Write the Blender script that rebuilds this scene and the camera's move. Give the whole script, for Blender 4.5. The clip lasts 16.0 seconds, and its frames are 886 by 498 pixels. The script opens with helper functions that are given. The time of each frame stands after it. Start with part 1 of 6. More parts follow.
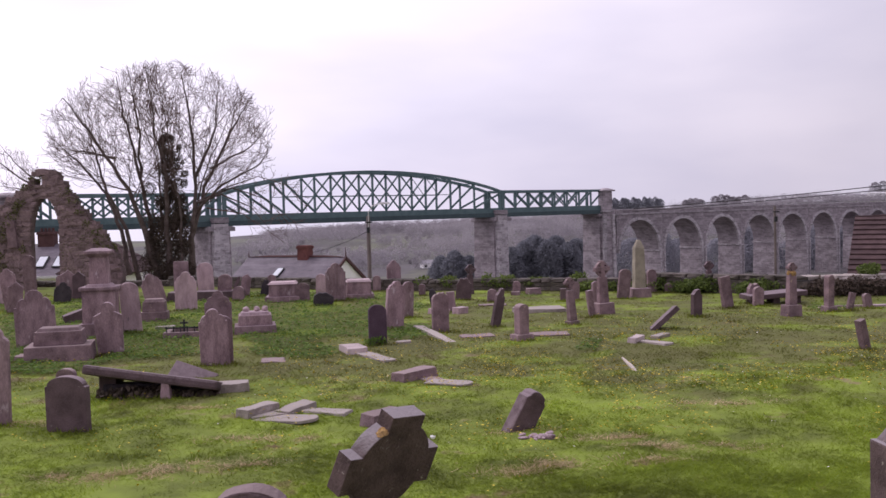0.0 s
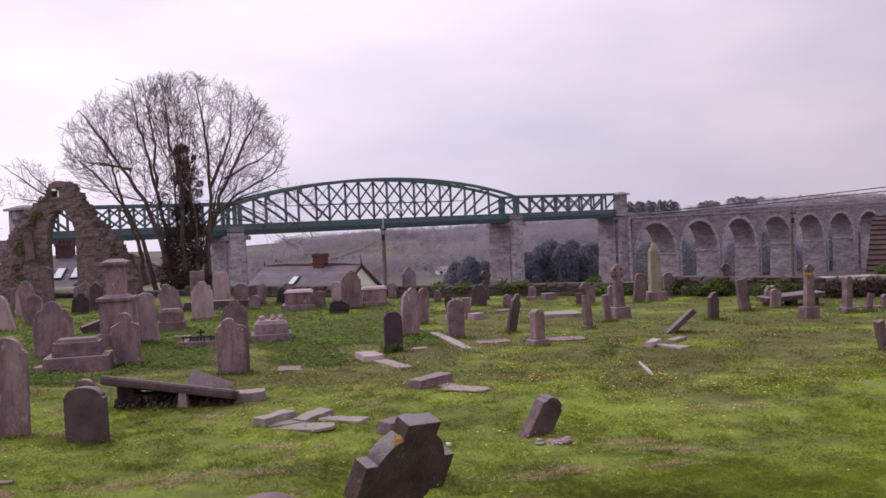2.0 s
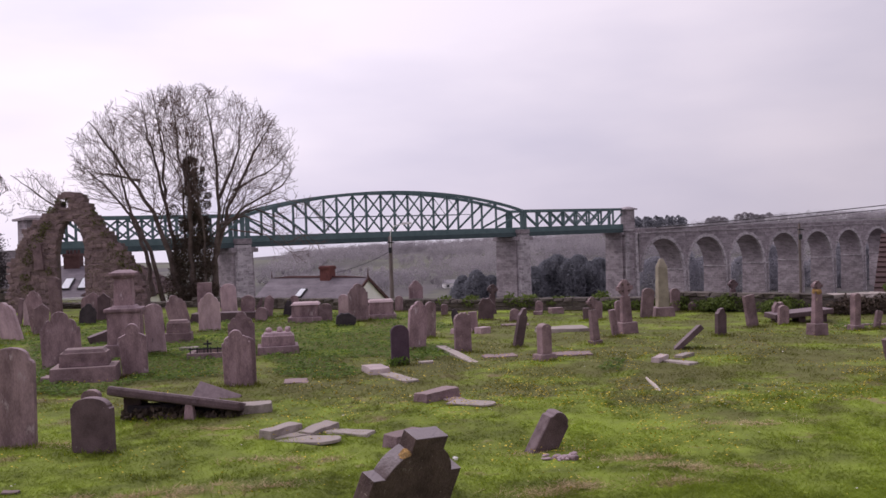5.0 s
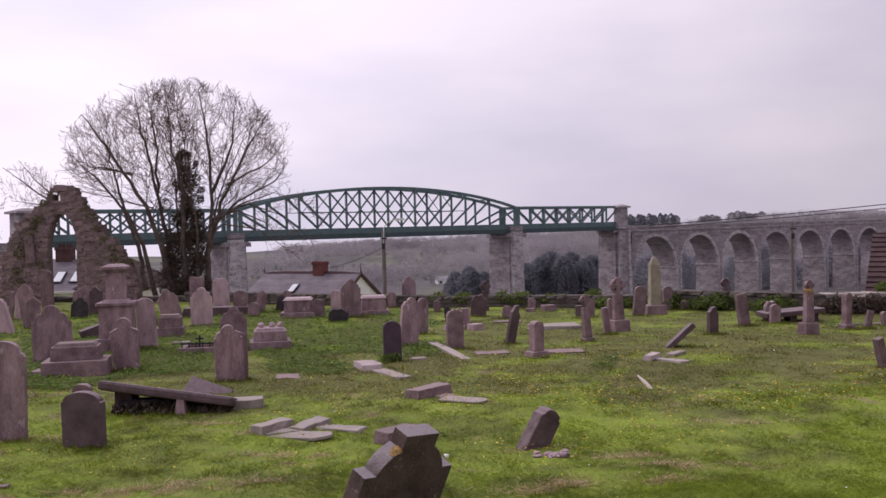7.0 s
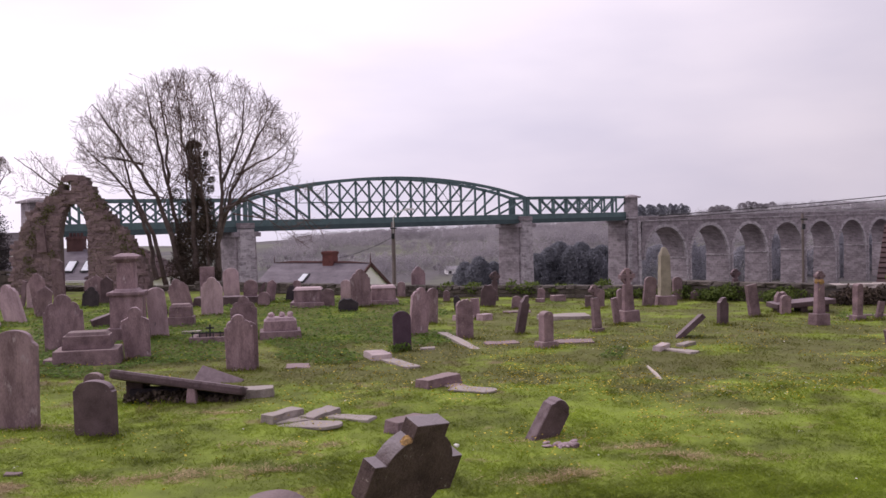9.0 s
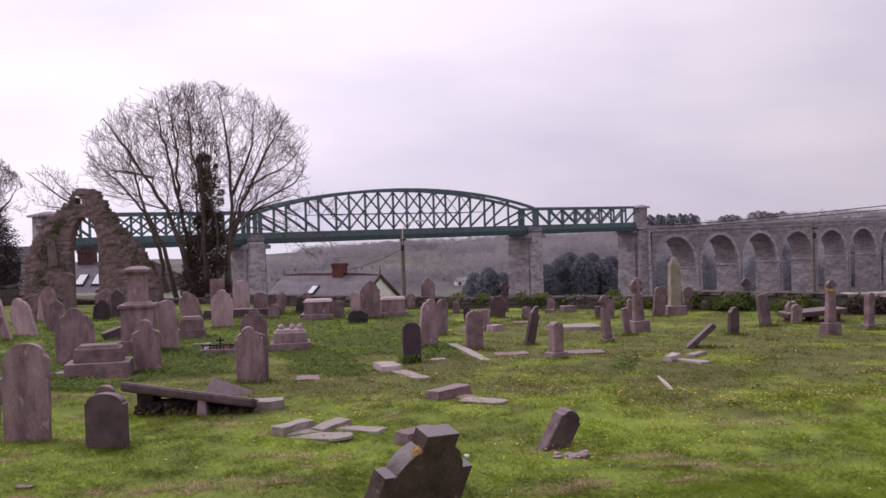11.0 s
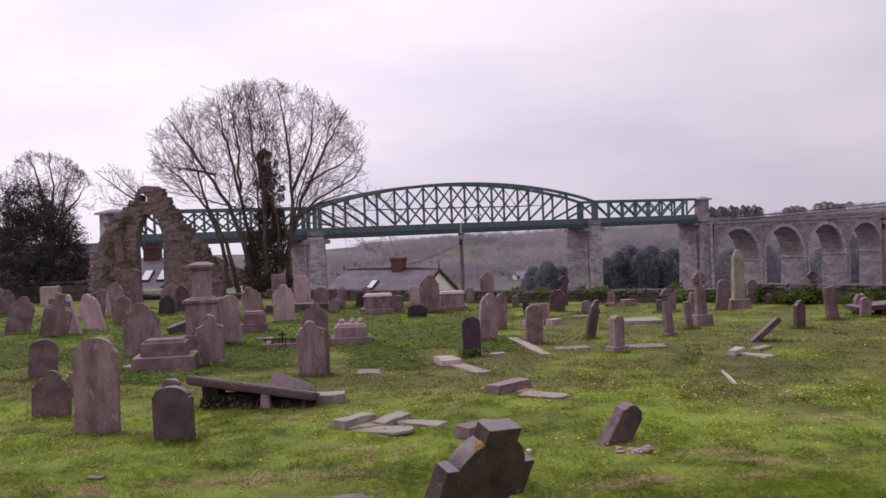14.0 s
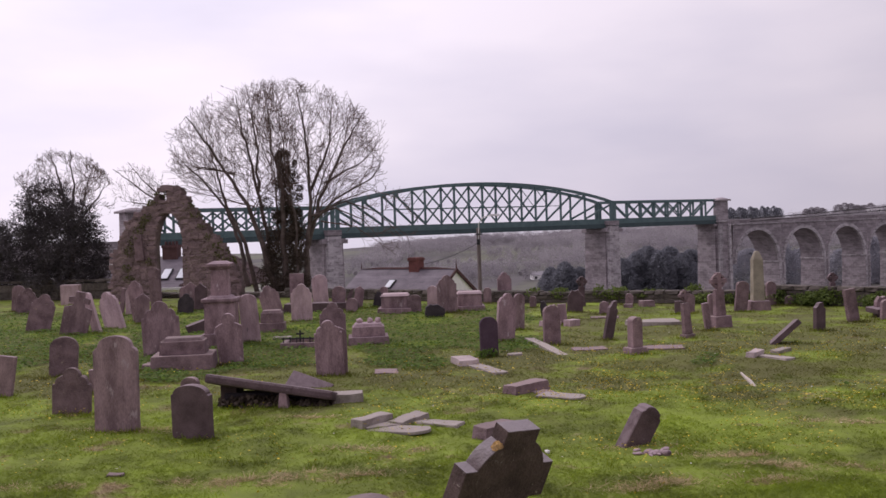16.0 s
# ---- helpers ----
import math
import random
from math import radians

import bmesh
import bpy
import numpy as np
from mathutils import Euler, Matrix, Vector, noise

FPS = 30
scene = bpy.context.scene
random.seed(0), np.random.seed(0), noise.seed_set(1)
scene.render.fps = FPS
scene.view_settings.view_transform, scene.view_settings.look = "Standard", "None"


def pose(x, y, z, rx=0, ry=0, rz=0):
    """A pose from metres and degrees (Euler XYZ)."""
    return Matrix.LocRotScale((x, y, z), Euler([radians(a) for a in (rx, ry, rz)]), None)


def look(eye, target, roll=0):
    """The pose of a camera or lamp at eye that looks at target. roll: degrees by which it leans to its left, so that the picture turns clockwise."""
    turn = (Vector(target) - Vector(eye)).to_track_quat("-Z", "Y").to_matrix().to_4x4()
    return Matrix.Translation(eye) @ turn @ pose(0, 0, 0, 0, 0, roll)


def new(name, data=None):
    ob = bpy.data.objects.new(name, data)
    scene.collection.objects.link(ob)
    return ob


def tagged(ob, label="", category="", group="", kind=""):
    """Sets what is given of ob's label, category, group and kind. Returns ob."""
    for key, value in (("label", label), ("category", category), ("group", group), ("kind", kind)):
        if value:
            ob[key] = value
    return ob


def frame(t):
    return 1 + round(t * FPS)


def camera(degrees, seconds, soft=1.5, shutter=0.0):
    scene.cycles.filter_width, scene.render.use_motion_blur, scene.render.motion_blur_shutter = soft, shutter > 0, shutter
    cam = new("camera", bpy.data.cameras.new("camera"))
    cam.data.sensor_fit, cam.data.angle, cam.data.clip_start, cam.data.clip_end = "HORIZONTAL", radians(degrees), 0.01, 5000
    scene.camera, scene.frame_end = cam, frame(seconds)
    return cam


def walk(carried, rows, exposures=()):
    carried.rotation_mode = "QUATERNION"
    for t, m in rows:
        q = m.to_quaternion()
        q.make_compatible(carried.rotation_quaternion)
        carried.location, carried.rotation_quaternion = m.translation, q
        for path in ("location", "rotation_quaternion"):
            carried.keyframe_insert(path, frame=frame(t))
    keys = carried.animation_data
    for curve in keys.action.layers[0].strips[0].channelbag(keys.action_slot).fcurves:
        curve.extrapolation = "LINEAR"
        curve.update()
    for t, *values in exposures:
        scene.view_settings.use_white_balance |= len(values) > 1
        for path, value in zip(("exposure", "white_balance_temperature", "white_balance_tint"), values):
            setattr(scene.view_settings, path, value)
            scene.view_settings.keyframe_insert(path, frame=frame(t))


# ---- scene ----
# ---- camera ----
cam = camera(50.0, 16.0, soft=1.55)
PATH = [
    (0.0, 0.000, 0.000, 3.000, 87.68, 1.49, -0.06),
    (0.5, 0.014, -0.003, 3.005, 87.74, 1.88, 1.29),
    (1.0, 0.010, -0.010, 3.008, 88.16, 2.28, 1.51),
    (1.5, 0.015, -0.022, 3.003, 88.24, 2.63, 0.99),
    (2.0, 0.014, -0.001, 3.004, 88.08, 2.31, 0.83),
    (2.5, 0.008, 0.002, 3.004, 88.14, 2.38, 1.03),
    (3.0, 0.004, -0.005, 3.011, 88.60, 2.01, 1.32),
    (3.5, 0.001, 0.009, 3.007, 88.93, 2.09, 1.59),
    (6.0, 0.005, -0.025, 3.010, 88.85, 1.48, 0.85),
    (6.5, 0.005, -0.013, 3.013, 88.74, 1.29, 0.76),
    (7.0, 0.007, -0.007, 3.014, 88.67, 1.38, 0.86),
    (7.5, 0.014, -0.014, 3.014, 88.57, 1.51, 0.80),
    (8.0, 0.002, -0.014, 3.007, 88.44, 1.59, 0.82),
    (8.5, -0.001, 0.010, 3.008, 88.20, 1.01, 1.18),
    (9.0, 0.000, -0.014, 3.017, 88.08, 1.31, 1.43),
    (11.5, 0.004, -0.032, 3.012, 88.87, 1.88, 2.34),
    (12.0, 0.006, -0.030, 3.017, 88.80, 2.24, 2.92),
    (12.5, 0.004, -0.030, 3.018, 88.77, 2.29, 3.52),
    (13.0, -0.003, -0.034, 3.017, 88.80, 2.20, 4.08),
    (13.5, -0.004, -0.023, 3.017, 88.64, 2.17, 4.80),
    (14.0, -0.013, -0.028, 3.014, 88.54, 2.12, 5.50),
    (14.5, -0.012, -0.029, 3.019, 88.60, 2.04, 5.93),
    (15.0, -0.015, -0.049, 3.021, 88.73, 2.02, 6.20),
    (15.5, -0.022, -0.028, 3.017, 88.74, 1.77, 6.34),
    (16.0, -0.024, -0.036, 3.019, 88.57, 1.89, 6.55),
]
walk(cam, [(t, pose(x, y, z, rx, ry, rz)) for t, x, y, z, rx, ry, rz in PATH], [(0.0, 0.19, 6200, 18), (1.5, 0.07, 6300, 19), (3.0, 0.03, 6350, 18), (6.5, 0.01, 6350, 18), (8.5, 0.12, 6400, 18), (9.0, 0.16, 6400, 18), (11.5, 0.03, 6350, 18), (12.5, 0.02, 6400, 18), (14.5, -0.01, 6400, 17), (16.0, -0.04, 6400, 17)])

# ---- world and light ----
SUN_EL, SUN_AZ = radians(48), radians(-62)      # veiled sun to the left, ahead
world = bpy.data.worlds.new("overcast")
scene.world = world
world.use_nodes = True
wn, wl = world.node_tree.nodes, world.node_tree.links
wn.clear()
w_out = wn.new("ShaderNodeOutputWorld")
w_bg = wn.new("ShaderNodeBackground")
sky = wn.new("ShaderNodeTexSky")
sky.sky_type = 'NISHITA'
sky.sun_disc = False
sky.sun_elevation, sky.sun_rotation = SUN_EL, SUN_AZ
sky.air_density, sky.dust_density = 1.0, 4.0
w_scale = wn.new("ShaderNodeVectorMath")
w_scale.operation = 'SCALE'
w_scale.inputs["Scale"].default_value = 0.10
wl.new(sky.outputs[0], w_scale.inputs[0])
w_tc = wn.new("ShaderNodeTexCoord")
w_map = wn.new("ShaderNodeMapping")
w_map.inputs["Scale"].default_value = (1.0, 1.0, 3.2)
wl.new(w_tc.outputs["Generated"], w_map.inputs[0])
w_noise = wn.new("ShaderNodeTexNoise")
w_noise.inputs["Scale"].default_value = 2.3
w_noise.inputs["Detail"].default_value = 5.0
w_noise.inputs["Roughness"].default_value = 0.45
wl.new(w_map.outputs[0], w_noise.inputs["Vector"])
w_ramp = wn.new("ShaderNodeValToRGB")
w_ramp.color_ramp.elements[0].position, w_ramp.color_ramp.elements[0].color = 0.34, (0.66, 0.63, 0.735, 1)
w_ramp.color_ramp.elements[1].position, w_ramp.color_ramp.elements[1].color = 0.62, (0.875, 0.81, 0.875, 1)
wl.new(w_noise.outputs[0], w_ramp.inputs[0])
# the cloud sheet is brighter on the side of the veiled sun
w_dot = wn.new("ShaderNodeVectorMath")
w_dot.operation = 'DOT_PRODUCT'
w_dot.inputs[1].default_value = (math.sin(SUN_AZ) * math.cos(SUN_EL), math.cos(SUN_AZ) * math.cos(SUN_EL), math.sin(SUN_EL))
wl.new(w_tc.outputs["Generated"], w_dot.inputs[0])
w_rng = wn.new("ShaderNodeMapRange")
for key, value in (("From Min", 0.1), ("From Max", 0.85), ("To Min", 0.76), ("To Max", 1.50)):
    w_rng.inputs[key].default_value = value
wl.new(w_dot.outputs["Value"], w_rng.inputs["Value"])
w_mul = wn.new("ShaderNodeVectorMath")
w_mul.operation = 'SCALE'
wl.new(w_ramp.outputs[0], w_mul.inputs[0])
wl.new(w_rng.outputs[0], w_mul.inputs["Scale"])
w_mix = wn.new("ShaderNodeMix")
w_mix.data_type = 'RGBA'
w_mix.inputs["Factor"].default_value = 0.94
wl.new(w_scale.outputs[0], w_mix.inputs["A"])
wl.new(w_mul.outputs[0], w_mix.inputs["B"])
wl.new(w_mix.outputs["Result"], w_bg.inputs[0])
w_bg.inputs[1].default_value = 1.0
wl.new(w_bg.outputs[0], w_out.inputs[0])

sun = new("sun", bpy.data.lights.new("sun", "SUN"))
sun.data.energy, sun.data.angle, sun.data.color = 1.05, radians(25), (1.0, 0.95, 0.9)
sun.matrix_world = look((math.sin(SUN_AZ) * math.cos(SUN_EL) * 50, math.cos(SUN_AZ) * math.cos(SUN_EL) * 50, math.sin(SUN_EL) * 50), (0, 0, 0))

# ---- materials ----


def material(name, dark, light, scale=3.0, fine=40.0, rough=0.9, bump=0.3, spots=None, spot_scale=9.0, spot_level=0.62, vary=0.0, island=0.0, metal=0.0, stretch=(1, 1, 1), world_space=False, low=0.25, high=0.75, thin=0.0, thatch=None, courses=0.0, lit_top=None):
    """Two scales of noise between two colours, optional stains of a third colour, relief, and variation from thing to thing."""
    m = bpy.data.materials.new(name)
    m.use_nodes = True
    n, l = m.node_tree.nodes, m.node_tree.links
    b = n["Principled BSDF"]
    b.inputs["Roughness"].default_value = rough
    b.inputs["Metallic"].default_value = metal
    b.inputs["Specular IOR Level"].default_value = 0.25
    tc = n.new("ShaderNodeTexCoord")
    mp = n.new("ShaderNodeMapping")
    mp.inputs["Scale"].default_value = stretch
    if world_space:
        geo = n.new("ShaderNodeNewGeometry")
        l.new(geo.outputs["Position"], mp.inputs[0])
    else:
        info0 = n.new("ShaderNodeObjectInfo")
        shift = n.new("ShaderNodeVectorMath")
        shift.operation = 'ADD'
        l.new(tc.outputs["Object"], shift.inputs[0])
        l.new(info0.outputs["Location"], shift.inputs[1])
        l.new(shift.outputs[0], mp.inputs[0])
    big = n.new("ShaderNodeTexNoise")
    big.inputs["Scale"].default_value, big.inputs["Detail"].default_value, big.inputs["Roughness"].default_value = scale, 6.0, 0.6
    l.new(mp.outputs[0], big.inputs["Vector"])
    small = n.new("ShaderNodeTexNoise")
    small.inputs["Scale"].default_value, small.inputs["Detail"].default_value = fine, 4.0
    l.new(mp.outputs[0], small.inputs["Vector"])
    addn = n.new("ShaderNodeMath")
    addn.operation = 'MULTIPLY_ADD'
    l.new(small.outputs[0], addn.inputs[0])
    addn.inputs[1].default_value = 0.55
    half = n.new("ShaderNodeMath")
    half.operation = 'MULTIPLY_ADD'
    l.new(big.outputs[0], half.inputs[0])
    half.inputs[1].default_value, half.inputs[2].default_value = 1.25, -0.4
    l.new(half.outputs[0], addn.inputs[2])
    ramp = n.new("ShaderNodeValToRGB")
    ramp.color_ramp.elements[0].position, ramp.color_ramp.elements[0].color = low, (*dark, 1)
    ramp.color_ramp.elements[1].position, ramp.color_ramp.elements[1].color = high, (*light, 1)
    l.new(addn.outputs[0], ramp.inputs[0])
    col = ramp.outputs[0]
    if spots:
        sp = n.new("ShaderNodeTexNoise")
        sp.inputs["Scale"].default_value, sp.inputs["Detail"].default_value, sp.inputs["Roughness"].default_value = spot_scale, 5.0, 0.65
        l.new(mp.outputs[0], sp.inputs["Vector"])
        sr = n.new("ShaderNodeMapRange")
        sr.inputs["From Min"].default_value, sr.inputs["From Max"].default_value = spot_level, spot_level + 0.08
        l.new(sp.outputs[0], sr.inputs["Value"])
        mx = n.new("ShaderNodeMix")
        mx.data_type = 'RGBA'
        l.new(sr.outputs[0], mx.inputs["Factor"])
        l.new(col, mx.inputs["A"])
        mx.inputs["B"].default_value = (*spots, 1)
        col = mx.outputs["Result"]
    if thatch:      # dead brown patches between the green
        th = n.new("ShaderNodeTexNoise")
        th.inputs["Scale"].default_value, th.inputs["Detail"].default_value, th.inputs["Roughness"].default_value = 0.62, 7.0, 0.68
        off = n.new("ShaderNodeVectorMath")
        off.operation = 'ADD'
        off.inputs[1].default_value = (31.0, 17.0, 5.0)
        l.new(mp.outputs[0], off.inputs[0])
        l.new(off.outputs[0], th.inputs["Vector"])
        tr_ = n.new("ShaderNodeMapRange")
        tr_.inputs["From Min"].default_value, tr_.inputs["From Max"].default_value = 0.50, 0.62
        tr_.inputs["To Max"].default_value = 0.8
        # the dead grass lies thickest in the middle of the graveyard
        pos = n.new("ShaderNodeNewGeometry")
        px = n.new("ShaderNodeSeparateXYZ")
        l.new(pos.outputs["Position"], px.inputs[0])
        mid = n.new("ShaderNodeMapRange")
        for key, value in (("From Min", 11.5), ("From Max", 18.5), ("To Min", -0.17), ("To Max", 0.125)):
            mid.inputs[key].default_value = value
        l.new(px.outputs["Y"], mid.inputs["Value"])
        sm = n.new("ShaderNodeMath")
        l.new(th.outputs[0], sm.inputs[0])
        back = n.new("ShaderNodeMapRange")
        for key, value in (("From Min", 22.0), ("From Max", 29.0), ("To Min", 0.0), ("To Max", -0.06)):
            back.inputs[key].default_value = value
        l.new(px.outputs["Y"], back.inputs["Value"])
        belt = n.new("ShaderNodeMath")
        l.new(mid.outputs[0], belt.inputs[0])
        l.new(back.outputs[0], belt.inputs[1])
        l.new(belt.outputs[0], sm.inputs[1])
        l.new(sm.outputs[0], tr_.inputs["Value"])
        tm = n.new("ShaderNodeMix")
        tm.data_type = 'RGBA'
        l.new(tr_.outputs[0], tm.inputs["Factor"])
        l.new(col, tm.inputs["A"])
        tm.inputs["B"].default_value = (*thatch, 1)
        col = tm.outputs["Result"]
    if lit_top:       # sky light painted onto up-facing tops, mottled with pale lichen
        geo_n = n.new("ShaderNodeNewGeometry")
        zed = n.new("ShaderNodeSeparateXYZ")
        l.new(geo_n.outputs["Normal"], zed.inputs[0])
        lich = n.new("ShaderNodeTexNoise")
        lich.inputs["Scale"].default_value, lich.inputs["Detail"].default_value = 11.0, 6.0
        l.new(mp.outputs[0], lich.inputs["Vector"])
        lit_mask = n.new("ShaderNodeMath")
        lit_mask.operation = 'MULTIPLY_ADD'
        l.new(lich.outputs[0], lit_mask.inputs[0])
        lit_mask.inputs[1].default_value = 0.9
        l.new(zed.outputs["Z"], lit_mask.inputs[2])
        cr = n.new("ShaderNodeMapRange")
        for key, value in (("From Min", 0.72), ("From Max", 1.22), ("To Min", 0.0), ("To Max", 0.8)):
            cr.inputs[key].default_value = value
        l.new(lit_mask.outputs[0], cr.inputs["Value"])
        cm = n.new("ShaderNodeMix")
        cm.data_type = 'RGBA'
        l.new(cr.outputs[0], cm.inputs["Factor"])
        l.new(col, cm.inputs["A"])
        cm.inputs["B"].default_value = (*lit_top, 1)
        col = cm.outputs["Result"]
    if courses:     # squared stones laid in courses
        sx = n.new("ShaderNodeSeparateXYZ")
        l.new(tc.outputs["Object"], sx.inputs[0])
        run = n.new("ShaderNodeMath")
        l.new(sx.outputs["X"], run.inputs[0])
        l.new(sx.outputs["Y"], run.inputs[1])
        cb = n.new("ShaderNodeCombineXYZ")
        l.new(run.outputs[0], cb.inputs[0])
        l.new(sx.outputs["Z"], cb.inputs[1])
        br = n.new("ShaderNodeTexBrick")
        br.inputs["Scale"].default_value = 1.0
        br.inputs["Brick Width"].default_value, br.inputs["Row Height"].default_value = courses * 2.2, courses
        br.inputs["Mortar Size"].default_value = courses * 0.06
        br.inputs["Color1"].default_value, br.inputs["Color2"].default_value = (0.74, 0.74, 0.74, 1), (1.12, 1.12, 1.12, 1)
        br.inputs["Mortar"].default_value = (1.15, 1.15, 1.15, 1)
        l.new(cb.outputs[0], br.inputs["Vector"])
        bm_ = n.new("ShaderNodeVectorMath")
        bm_.operation = 'MULTIPLY'
        l.new(col, bm_.inputs[0])
        l.new(br.outputs["Color"], bm_.inputs[1])
        col = bm_.outputs[0]
    for amount, source in ((vary, "object"), (island, "island")):
        if amount:
            node = n.new("ShaderNodeObjectInfo" if source == "object" else "ShaderNodeNewGeometry")
            rng = n.new("ShaderNodeMapRange")
            rng.inputs["To Min"].default_value, rng.inputs["To Max"].default_value = 1 - amount, 1 + amount
            l.new(node.outputs["Random" if source == "object" else "Random Per Island"], rng.inputs["Value"])
            mul = n.new("ShaderNodeVectorMath")
            mul.operation = 'SCALE'
            l.new(col, mul.inputs[0])
            l.new(rng.outputs[0], mul.inputs["Scale"])
            col = mul.outputs[0]
    l.new(col, b.inputs["Base Color"])
    if thin:        # thin leaves let light through
        tr = n.new("ShaderNodeBsdfTranslucent")
        l.new(col, tr.inputs["Color"])
        both = n.new("ShaderNodeMixShader")
        both.inputs[0].default_value = thin
        l.new(b.outputs[0], both.inputs[1])
        l.new(tr.outputs[0], both.inputs[2])
        l.new(both.outputs[0], n["Material Output"].inputs["Surface"])
    if bump:
        bp = n.new("ShaderNodeBump")
        bp.inputs["Strength"].default_value, bp.inputs["Distance"].default_value = bump, 0.03
        l.new(addn.outputs[0], bp.inputs["Height"])
        l.new(bp.outputs[0], b.inputs["Normal"])
    return m


STONE = {
    "grey": material("limestone_grey", (0.162, 0.106, 0.116), (0.324, 0.222, 0.238), 3.2, 45, low=0.34, high=0.68, bump=0.45, spots=(0.391, 0.310, 0.324), spot_scale=6, spot_level=0.61, vary=0.16, stretch=(1.3, 1.3, 0.45), lit_top=(0.350, 0.267, 0.287)),
    "light": material("limestone_pale", (0.298, 0.209, 0.226), (0.509, 0.369, 0.391), 3.2, 45, low=0.32, high=0.7, bump=0.45, spots=(0.206, 0.160, 0.173), spot_scale=5, vary=0.1, stretch=(1.3, 1.3, 0.45), lit_top=(0.446, 0.349, 0.359)),
    "rough": material("stone_lichen", (0.115, 0.075, 0.082), (0.273, 0.186, 0.201), 3.5, 40, bump=0.6, spots=(0.340, 0.262, 0.216), spot_scale=8, vary=0.18, lit_top=(0.278, 0.213, 0.206)),
    "dark": material("stone_dark", (0.066, 0.043, 0.047), (0.134, 0.091, 0.098), 3.0, 50, spots=(0.206, 0.175, 0.173), spot_scale=14, spot_level=0.66, vary=0.12, lit_top=(0.247, 0.194, 0.206)),
    "black": material("stone_black", (0.031, 0.025, 0.031), (0.072, 0.058, 0.065), 3.0, 40, vary=0.1),
    "slate": material("stone_slate", (0.052, 0.031, 0.045), (0.098, 0.063, 0.087), 2.0, 50, vary=0.05),
    "dull": material("limestone_dull", (0.2, 0.165, 0.152), (0.38, 0.325, 0.3), 3.0, 45, bump=0.45, spots=(0.17, 0.14, 0.115), spot_scale=6, vary=0.12, lit_top=(0.38, 0.33, 0.3)),
    "fresh": material("limestone_fresh", (0.350, 0.281, 0.280), (0.562, 0.461, 0.452), 3.0, 45, vary=0.08),
}
M_CROSS = material("cross_stone", (0.056, 0.036, 0.035), (0.135, 0.092, 0.087), 5.0, 60, bump=0.6, spots=(0.33, 0.29, 0.25), spot_scale=19, spot_level=0.635, lit_top=(0.33, 0.29, 0.3))
M_LICHEN = material("orange_lichen", (0.20, 0.125, 0.06), (0.46, 0.28, 0.10), 20, 80)
M_GRASS = material("grass", (0.126, 0.156, 0.02), (0.278, 0.358, 0.036), 0.4, 2.2, low=0.32, high=0.68, rough=0.7, bump=0, spots=(0.31, 0.235, 0.14), spot_scale=0.8, spot_level=0.585, island=0.15, world_space=True, thin=0.68, thatch=(0.124, 0.117, 0.037))
M_STRAW = material("dead_grass", (0.40, 0.29, 0.17), (0.68, 0.53, 0.34), 1.5, 9.0, rough=0.8, bump=0, island=0.3, world_space=True, thin=0.4)
M_WEED = material("weed_leaves", (0.075, 0.13, 0.024), (0.16, 0.245, 0.045), 3, 20, rough=0.7, bump=0, island=0.3, thin=0.5)
M_YELLOW = material("dandelion_yellow", (0.60, 0.44, 0.05), (0.78, 0.60, 0.09), 10, 40, bump=0)
M_WHITE_FLOWER = material("chalky_white", (0.7, 0.68, 0.62), (0.8, 0.78, 0.72), 10, 40, bump=0)
M_BARK = material("bark", (0.075, 0.055, 0.05), (0.155, 0.118, 0.108), 4, 30, bump=0.6)
M_TWIG = material("twig", (0.10, 0.066, 0.06), (0.18, 0.124, 0.112), 4, 30, bump=0)
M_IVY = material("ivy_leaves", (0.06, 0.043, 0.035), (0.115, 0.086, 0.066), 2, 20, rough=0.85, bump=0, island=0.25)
M_YEW = material("yew_leaves", (0.052, 0.044, 0.047), (0.092, 0.08, 0.083), 0.8, 6, rough=0.9, bump=0, island=0.2)
M_HEDGE = material("hedge_leaves", (0.07, 0.10, 0.025), (0.17, 0.22, 0.055), 2, 15, rough=0.7, bump=0, island=0.35, thin=0.4)
M_MOSS = material("moss", (0.07, 0.075, 0.028), (0.16, 0.155, 0.06), 5, 30, island=0.3)
M_RUBBLE = material("rubble_stone", (0.132, 0.091, 0.095), (0.3, 0.21, 0.215), 2.2, 14, bump=0.8, vary=0.24, spots=(0.095, 0.09, 0.045), spot_scale=2.2, spot_level=0.58)
M_MORTAR = material("rubble_core", (0.11, 0.08, 0.075), (0.23, 0.17, 0.16), 2.2, 14, bump=0.8)
M_WALL = material("boundary_stone", (0.055, 0.046, 0.04), (0.135, 0.112, 0.098), 3, 20, bump=0.6, vary=0.25, spots=(0.08, 0.11, 0.04), spot_scale=3)
M_COPING = material("coping_stone", (0.26, 0.22, 0.2), (0.45, 0.39, 0.36), 3, 30, vary=0.12)
M_VIADUCT = material("viaduct_limestone", (0.225, 0.192, 0.206), (0.355, 0.312, 0.327), 0.3, 1.6, low=0.34, high=0.66, courses=0.75, bump=0.3, spots=(0.37, 0.33, 0.342), spot_scale=1.3, spot_level=0.6, vary=0.12, stretch=(0.7, 0.7, 1.5))
M_DRESSED = material("dressed_limestone", (0.32, 0.288, 0.3), (0.48, 0.442, 0.455), 0.6, 4, courses=0.9, vary=0.12, spots=(0.25, 0.22, 0.23), spot_scale=1.1, spot_level=0.53, stretch=(0.8, 0.8, 1.6))
